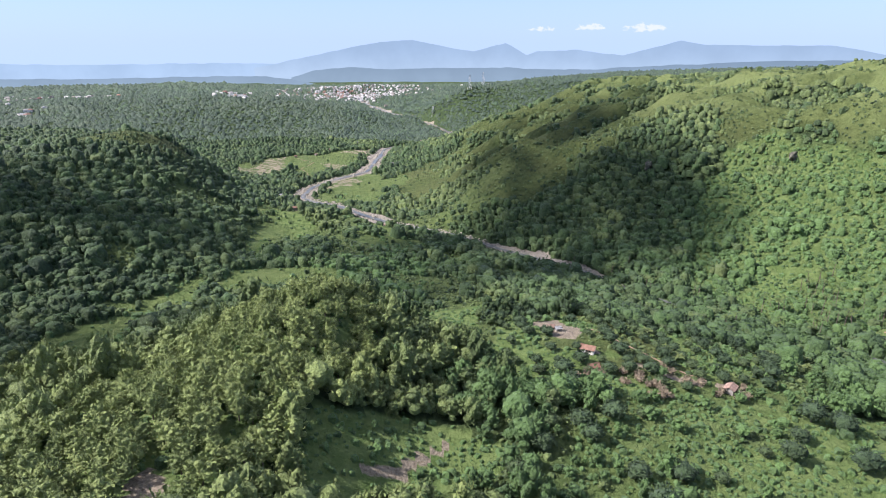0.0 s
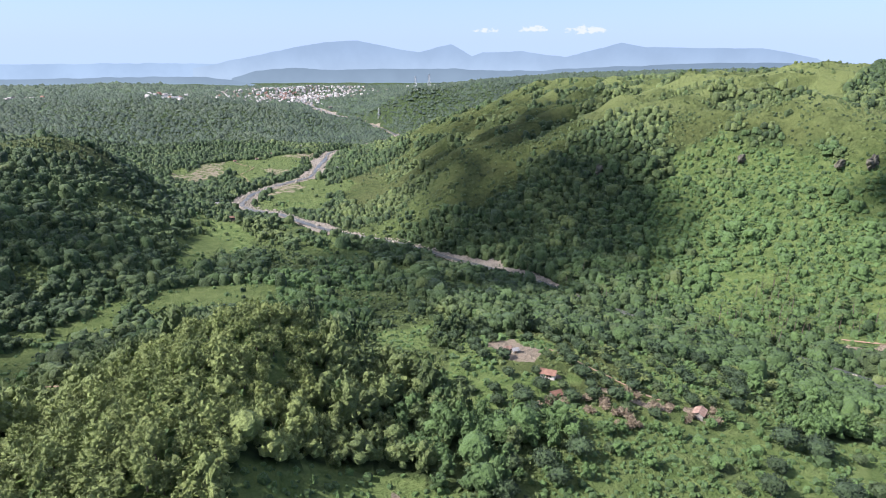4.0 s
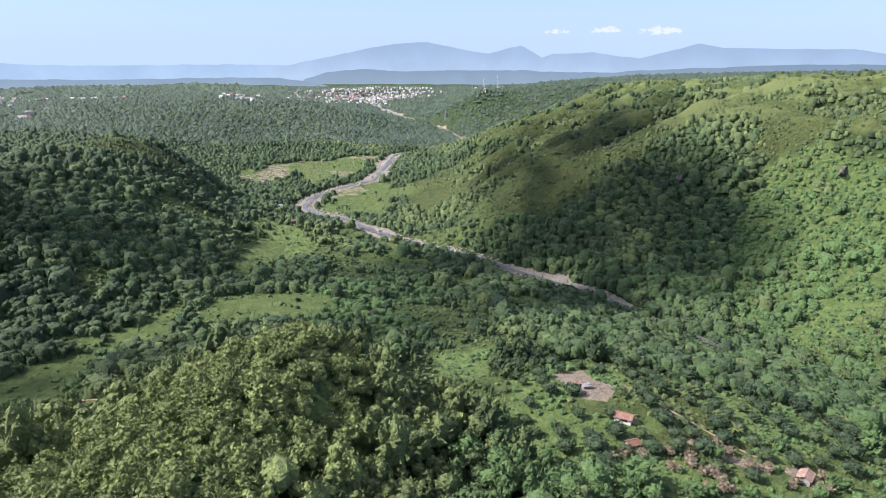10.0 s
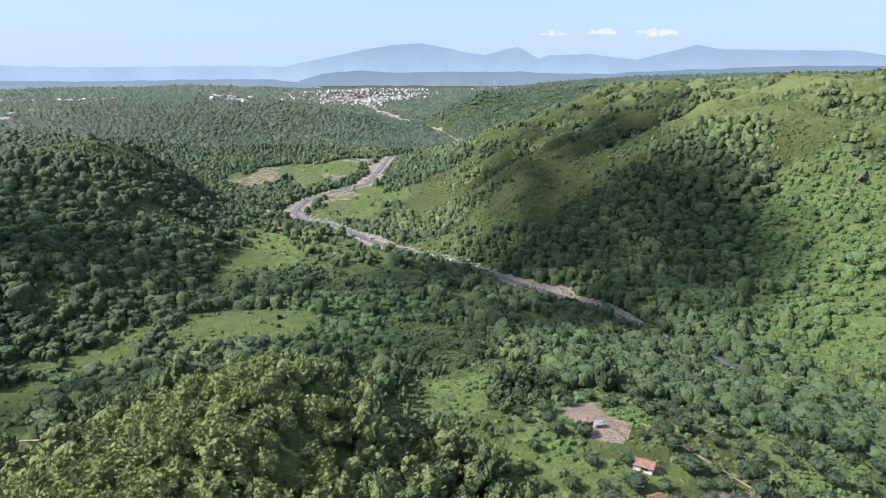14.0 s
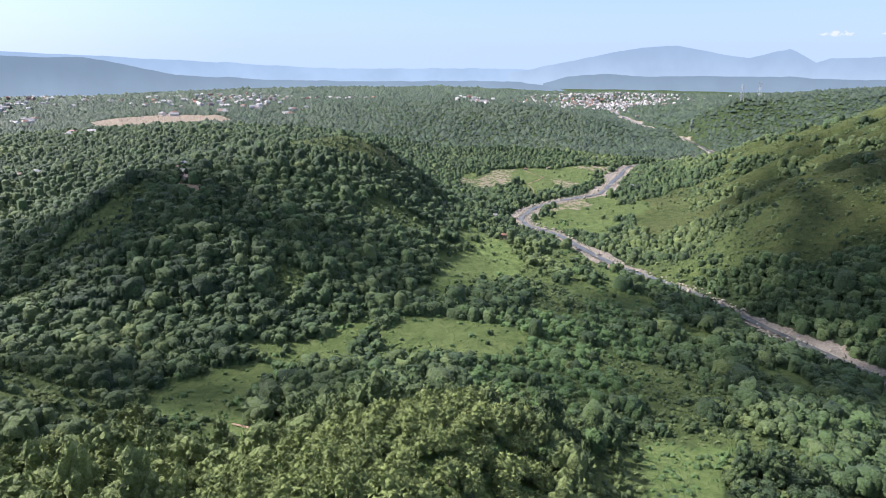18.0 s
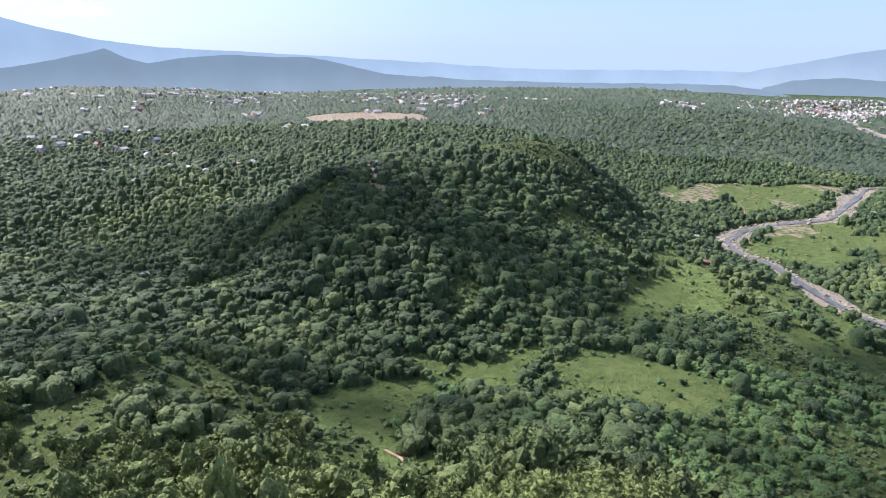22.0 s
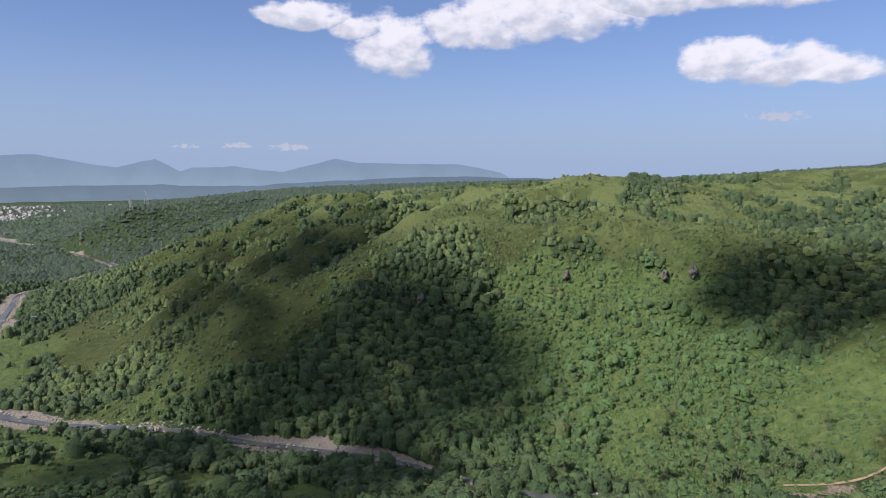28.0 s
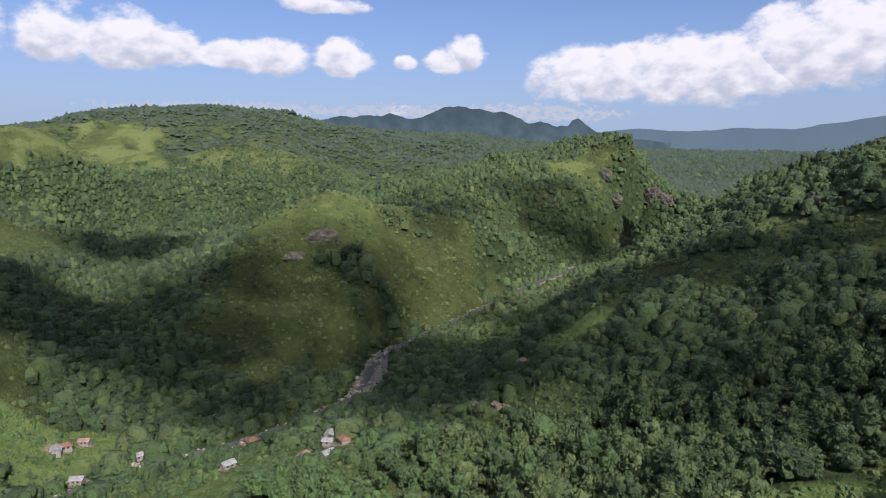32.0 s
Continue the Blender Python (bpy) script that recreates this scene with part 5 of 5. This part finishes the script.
def make_house(label, long, wide, eaves, pitch, roof, wall, windows=2, hip=False):
    """A small house: hollow walls, an overhanging pitched roof, a door and windows with frames."""
    house = tagged(new("house"), label, "house", "houses of the valley")
    bm = bmesh.new()
    t, half, deep = 0.15, long / 2, wide / 2
    for lo, hi in (((-half, -deep, -1.2), (half, -deep + t, eaves)), ((-half, deep - t, -1.2), (half, deep, eaves)),
                   ((-half, -deep + t, -1.2), (-half + t, deep - t, eaves)), ((half - t, -deep + t, -1.2), (half, deep - t, eaves))):
        box(bm, lo, hi)
    if not hip:
        for x in (-half, half - t):
            low = [bm.verts.new((x + dx, y, z)) for dx in (0, t) for y, z in ((-deep, eaves), (deep, eaves), (0, eaves + pitch))]
            bm.faces.new(low[:3]), bm.faces.new(low[3:])
            for a, b in ((0, 1), (1, 2), (2, 0)):
                bm.faces.new((low[a], low[b], low[b + 3], low[a + 3]))
    bmesh.ops.recalc_face_normals(bm, faces=bm.faces)
    part("wall", bm, house, "", wall)
    over = 0.55
    ridge = half + over if not hip else half * 0.45
    bm = bmesh.new()
    drop = over * pitch / deep
    rows = [[bm.verts.new((sx * (half + over), sy * (deep + over), eaves - drop + dz)) for sx in (-1, 1)] for sy in (-1, 1) for dz in (0.0, 0.08)]
    tops = [[bm.verts.new((sx * ridge, 0, eaves + pitch + dz)) for sx in (-1, 1)] for dz in (0.0, 0.08)]
    for side in (0, 2):
        for dz in (0, 1):
            bm.faces.new((rows[side + dz][0], rows[side + dz][1], tops[dz][1], tops[dz][0]))
        bm.faces.new((rows[side][0], rows[side][1], rows[side + 1][1], rows[side + 1][0]))
    for k in (0, 1):
        for dz in (0, 1):
            if hip:
                bm.faces.new((rows[dz][k], rows[2 + dz][k], tops[dz][k]))
    bmesh.ops.recalc_face_normals(bm, faces=bm.faces)
    part("roof", bm, house, "", roof)
    bm = bmesh.new()
    box(bm, (-half - over, -0.14, eaves + pitch + 0.06), (half + over, 0.14, eaves + pitch + 0.14)) if not hip else box(bm, (-ridge, -0.14, eaves + pitch + 0.06), (ridge, 0.14, eaves + pitch + 0.14))
    part("ridge_cap", bm, house, "", roof)
    bm = bmesh.new()
    box(bm, (-0.45, -deep - 0.03, -0.1), (0.45, -deep + 0.05, min(2.0, eaves - 0.25)))
    part("door", bm, house, "brown wooden door", M_WOOD)
    for side in (-1, 1):
        for k in range(windows):
            x = (k + 0.5) / windows * (long - 1.2) - (long - 1.2) / 2
            if side < 0 and abs(x) < 1.1:
                x += 1.3
            bm = bmesh.new()
            y = side * deep
            for lo, hi in (((x - 0.6, y - 0.06, 0.85), (x - 0.5, y + 0.06, 1.85)), ((x + 0.5, y - 0.06, 0.85), (x + 0.6, y + 0.06, 1.85)),
                           ((x - 0.6, y - 0.07, 1.85), (x + 0.6, y + 0.07, 1.95)), ((x - 0.65, y - 0.1, 0.75), (x + 0.65, y + 0.1, 0.85))):
                box(bm, lo, hi)
            window = part("window", bm, house, "pale window frame", M_WOOD)
            bm = bmesh.new()
            box(bm, (x - 0.5, y - 0.04, 0.85), (x + 0.5, y + 0.04, 1.85))
            part("pane", bm, window, "dark window pane", M_DARK)
    return house


def settle(templates, places, turn=None):
    for n, (x, y) in enumerate(places):
        t = templates[n % len(templates)]
        m = pose(x, y, ground_at(x, y) + 0.1, 0, 0, turn if turn is not None else random.uniform(0, 180))
        if n < len(templates):
            t.matrix_basis = m
        else:
            copy_thing(t, m)


settle([make_house("small farmhouse with a faded red sheet roof beside the orchard", 5.6, 3.6, 2.2, 1.0, M_RED, M_WALL, 2)], [(60, 196)], -28)
settle([make_house("small hut with a dark red roof in the orchard", 3.4, 2.8, 2.0, 0.8, M_RED, M_BRICK, 1)], [(59, 181)], 20)
settle([make_house("low grey shed on the bare yard", 2.8, 2.2, 1.8, 0.6, M_RUST, M_BRICK, 1), make_house("low grey lean-to on the bare yard", 2.3, 1.9, 1.6, 0.5, M_TIN, M_BRICK, 1)],
       [(49, 223), (52, 221)], 15)
settle([make_house("long low barn with a pale green-white sheet roof among scrub", 10, 3.0, 1.9, 0.7, M_BLUE, M_WALL, 3)], [(192, 146)], -42)
settle([make_house("small house with a weathered tin roof", 5.2, 3.8, 2.3, 0.9, M_TIN, M_BRICK), make_house("small block house with a rusty sheet roof", 4.6, 3.4, 2.2, 0.8, M_RUST, M_BRICK),
        make_house("small house with a pale sheet roof among trees", 4.2, 3.4, 2.3, 0.9, M_TIN, M_BRICK, 1), make_house("small house with a faded red roof", 5.0, 4.0, 2.2, 1.0, M_RED, M_BRICK, 2, True)], VALLEY_HOUSES)
settle([make_house("village house with a pale tin roof on the wooded slope", 7, 5.4, 2.8, 1.2, M_TIN, M_WALL), make_house("village house with a rusty roof among trees", 6.4, 5, 2.6, 1.1, M_RUST, M_BRICK),
        make_house("village house with a hipped pale roof among trees", 8, 6.4, 3.0, 1.5, M_TIN, M_WALL, 2, True)], HILL_HOUSES)
plain_spots = [(x + random.uniform(-22, 22), y + random.uniform(-22, 22)) for x, y in PLAIN_HOUSES for _ in range(3)]
settle([make_house("tall pale house on the wooded plain", 12, 9, 4.5, 2.2, M_TIN, M_WALL, 2, True), make_house("tall house with a red roof on the wooded plain", 12, 9, 4.2, 2.2, M_RED, M_WALL, 2, True),
        make_house("large shed with a tin roof on the wooded plain", 16, 9, 4.0, 2.2, M_TIN, M_WALL)], plain_spots)


def mixed_walls(tree, bsdf):
    pick = add(tree, "ShaderNodeNewGeometry").outputs["Random Per Island"]
    wear = noise_of(tree, 0.6, 4.0, 0.6, "World")
    col = blend(tree, ramp(tree, pick, 0.1, 0.55), (0.20, 0.17, 0.145), (0.52, 0.50, 0.47))
    col = blend(tree, maths(tree, "GREATER_THAN", pick, 0.92), col, (0.30, 0.14, 0.10))
    set_in(tree, bsdf, Base_Color=blend(tree, maths(tree, "MULTIPLY", wear, 0.3), col, (0.22, 0.20, 0.18)), Roughness=0.85)


M_MIXED = surface("town_walls_and_roofs", mixed_walls)


def make_town(name, label, x, y, small, large):
    """Far houses, too many to count: blocks with pitched roofs in one mesh."""
    vs, fs, n = [], [], 0
    unit = np.array([(-1, -1, 0), (1, -1, 0), (1, 1, 0), (-1, 1, 0), (-1, -1, 1), (1, -1, 1), (1, 1, 1), (-1, 1, 1), (-1, 0, 1.35), (1, 0, 1.35)], float)
    tri = np.array([(0, 1, 5), (0, 5, 4), (1, 2, 6), (1, 6, 5), (2, 3, 7), (2, 7, 6), (3, 0, 4), (3, 4, 7), (4, 5, 9), (4, 9, 8), (6, 7, 8), (6, 8, 9), (5, 6, 9), (7, 4, 8)])
    z, a = height(x, y), rng.uniform(0, 6.28, len(x))
    for k in range(len(x)):
        v = unit * (rng.uniform(small, large), rng.uniform(small, large * 0.8), rng.uniform(small * 1.4, large * 1.5))
        c, s = math.cos(a[k]), math.sin(a[k])
        vs.append(np.stack([v[:, 0] * c - v[:, 1] * s + x[k], v[:, 0] * s + v[:, 1] * c + y[k], v[:, 2] + z[k] - 1], -1))
        fs.append(tri + n)
        n += len(v)
    tagged(new(name, mesh_of(name, np.concatenate(vs), np.concatenate(fs), (M_MIXED,))), label, "town", kind="stuff")


make_town("town", "pale houses of a far town in the valley mouth", -320 + rng.normal(0, 120, 900), 2450 + rng.normal(0, 150, 900), 2.2, 5.0)
vx, vy = rng.uniform(-2000, -420, 1500), rng.uniform(380, 1700, 1500)
lived = smooth(fbm(vx, vy, 330, 151), -0.02, 0.22) * smooth(np.hypot(vx, vy), 850, 1050) > rng.uniform(size=1500) * 0.9
make_town("village", "scattered pale and rusty houses among the trees of the plain", vx[lived], vy[lived], 3.0, 5.5)


def make_tower(name, tall, label):
    """A lattice mast of four legs with braces and cross arms."""
    tower = tagged(new(name), label, "tower", "power line towers")
    foot, top = tall * 0.11, tall * 0.02
    corner = [(sx, sy) for sx, sy in ((-1, -1), (1, -1), (1, 1), (-1, 1))]
    for sx, sy in corner:
        bm = bmesh.new()
        bar(bm, (sx * foot, sy * foot, -1), (sx * top, sy * top, tall), 0.28, 0.2, 5)
        part("leg", bm, tower, "", M_STEEL)
    for k in range(7):
        a, b = k / 7, (k + 1) / 7
        wa, wb = foot + (top - foot) * a, foot + (top - foot) * b
        for (ax, ay), (bx, by) in zip(corner, corner[1:] + corner[:1]):
            bm = bmesh.new()
            bar(bm, (ax * wa, ay * wa, tall * a), (bx * wb, by * wb, tall * b), 0.12, 0.12, 4)
            part("brace", bm, tower, "", M_STEEL)
    for h, w in ((0.72, 0.16), (0.83, 0.14), (0.94, 0.11)):
        bm = bmesh.new()
        bar(bm, (-w * tall, 0, h * tall), (w * tall, 0, h * tall), 0.18, 0.18, 4)
        bar(bm, (-w * tall, 0, h * tall), (0, 0, (h + 0.05) * tall), 0.1, 0.1, 4)
        bar(bm, (w * tall, 0, h * tall), (0, 0, (h + 0.05) * tall), 0.1, 0.1, 4)
        part("cross_arm", bm, tower, "", M_STEEL)
    return tower


pylon = make_tower("transmission_tower", 32, "pale steel lattice tower on the wooded hill")
pylon.matrix_basis = pose(73, 1488, ground_at(73, 1488), 0, 0, 30)
copy_thing(pylon, pose(-14, 1500, ground_at(-14, 1500), 0, 0, 30) @ Matrix.Scale(0.8, 4))
copy_thing(pylon, pose(110, 1560, ground_at(110, 1560), 0, 0, 30))
mast = make_tower("radio_mast", 34, "red and white lattice mast above the village")
mast.matrix_basis = pose(-820, 1130, ground_at(-820, 1130)) @ Matrix.Diagonal((0.45, 0.45, 1, 1))


def make_outcrop(x, y, wide, deep, tall, turn, label):
    """Bare rock standing out of a slope: broken slabs in one mass."""
    v, f = BALLS[4]
    crack = np.array([noise.fractal(Vector(p) * 1.7 + Vector((x, y, 0)), 1.0, 2.1, 4) for p in v])
    step = np.round(v[:, 2] * 4 + 0.8 * crack) / 4
    v = v * (1 + 0.42 * crack[:, None]) * (wide, deep, tall * 0.7)
    v[:, 2] = 0.5 * v[:, 2] + 0.5 * step * tall * 0.7
    rock = tagged(new("rock_outcrop", mesh_of("rock_outcrop", v, f, (M_CLIFF,))), label, "rock")
    rock.matrix_basis = pose(x, y, ground_at(x, y), 0, 0, turn)


make_outcrop(350, 402, 11, 3.2, 8, 40, "pale brown bare rock face on the green slope")
make_outcrop(334, 414, 8, 2.6, 5, 40, "small brown rock face on the green slope")
make_outcrop(290, 470, 8, 2.6, 5, 50, "red-brown bare patch of rock above the trees")
make_outcrop(186, 512, 14, 3.0, 8, 60, "dark brown rock face below the grassy spur")
make_outcrop(443, 30, 12, 3.5, 9, 95, "brown rocky brow of the pointed grass hill")
make_outcrop(437, 52, 8, 3, 6, 85, "brown broken rock on the pointed grass hill")
make_outcrop(232, -216, 15, 3, 9, -40, "pale brown landslip scar on the wooded hill")
for k in range(6):
    make_outcrop(655 - 15 * k, -366 - 7 * k, 11, 4, 13, 20, "dark cliff of the flat-topped hill")


def river_stones():
    pts = np.array(RIVER)
    seg = rng.integers(3, len(pts) - 1, 5200)
    s = rng.uniform(size=(len(seg), 1))
    p = pts[seg] * (1 - s) + pts[np.minimum(seg + 1, len(pts) - 1)] * s
    x, y = p[:, 0] + rng.normal(0, 6.5, len(p)), p[:, 1] + rng.normal(0, 6.5, len(p))
    d = river_wobble(x, y)[0]
    wide = 12 * np.maximum(np.clip((x * -0.7 + y * 0.7 - 110) / 160, 0.3, 1), 0.8 * np.exp(-((x - 345) ** 2 + (y - 5) ** 2) / 75**2))
    x, y = x[d < wide], y[d < wide]
    size = rng.lognormal(-0.55, 0.5, len(x)).clip(0.2, 2.4)
    wood([lumps([(1, np.array([0, 0, 0.3]), np.array([1, 0.8, 0.55]), 0.2)]) for _ in range(4)], x, y, height(x, y), size, size, np.zeros(len(x)), "river_stones",
         "pale grey boulders and gravel along the river", M_STONE, "stones")


river_stones()


# ---- unseen clouds overhead, added so that their shade lies on the valley ----
def cloud_look():
    mat = bpy.data.materials.new("cloud")
    tree = nodes_of(mat)
    mix = add(tree, "ShaderNodeMixShader", {0: 0.17, 1: add(tree, "ShaderNodeBsdfTransparent").outputs[0],
                                            2: add(tree, "ShaderNodeBsdfDiffuse", {"Color": (0.9, 0.9, 0.9, 1)}).outputs[0]})
    tree.links.new(mix.outputs[0], add(tree, "ShaderNodeOutputMaterial").inputs[0])
    return mat


M_SHADE_CLOUD = cloud_look()


def make_shade_cloud(x, y, wide, deep, turn, ground=0.0, count=34, high=950.0):
    """An unseen cloud so placed that its shade falls round (x, y)."""
    spec = []
    for k in range(count):
        a, u = rng.uniform(0, 6.28), math.sqrt(rng.uniform(0, 0.75))
        spec.append((2, np.array([u * math.cos(a) * wide, u * math.sin(a) * deep, rng.uniform(-8, 14)]), np.array([wide * 0.36, deep * 0.36, 22.0]) * rng.uniform(0.7, 1.2), 0.10))
    v, f = lumps(spec)
    cloud = tagged(new("cloud", mesh_of("cloud", v, f, (M_SHADE_CLOUD,), True)), "unseen heap cloud added to shade the valley", "cloud", "clouds")
    at = Vector((x, y, ground)) + SUN_DIR * ((high - ground) / SUN_DIR.z)
    cloud.matrix_basis = pose(*at, 0, 0, turn)


make_shade_cloud(152, 470, 92, 84, 20, -4, 46)
make_shade_cloud(90, 390, 70, 40, 45, -28, 26)
make_shade_cloud(382, 336, 78, 58, -40, 30, 38)
make_shade_cloud(440, 195, 125, 66, 15, 2, 44)
make_shade_cloud(350, 88, 84, 64, 60, -12, 24)
make_shade_cloud(410, 60, 115, 85, 60, 25, 20)
make_shade_cloud(295, -20, 95, 68, 20, -5, 44)
make_shade_cloud(10, 470, 110, 62, 30, -36, 18)
make_shade_cloud(-10, 350, 70, 60, 30, -30, 10)
make_shade_cloud(110, 700, 220, 150, 70, 30, 25)
# added only to darken the wooded east slope
make_shade_cloud(190, -105, 140, 95, 20, 36, 14)
make_shade_cloud(-275, 375, 120, 80, 20, 5, 22)
make_shade_cloud(-440, 320, 170, 80, 20, -10, 26)
make_shade_cloud(335, -140, 85, 60, 20, 10, 22)
# added only to darken the near western woods
make_shade_cloud(-250, 215, 110, 50, 30, -5, 14)
# these two are added only to darken the woods behind the pointed hill
make_shade_cloud(640, -90, 120, 80, 10, 30, 26)
make_shade_cloud(600, -290, 110, 70, 40, 40, 18)
make_shade_cloud(700, 200, 140, 70, 10, 20, 30)
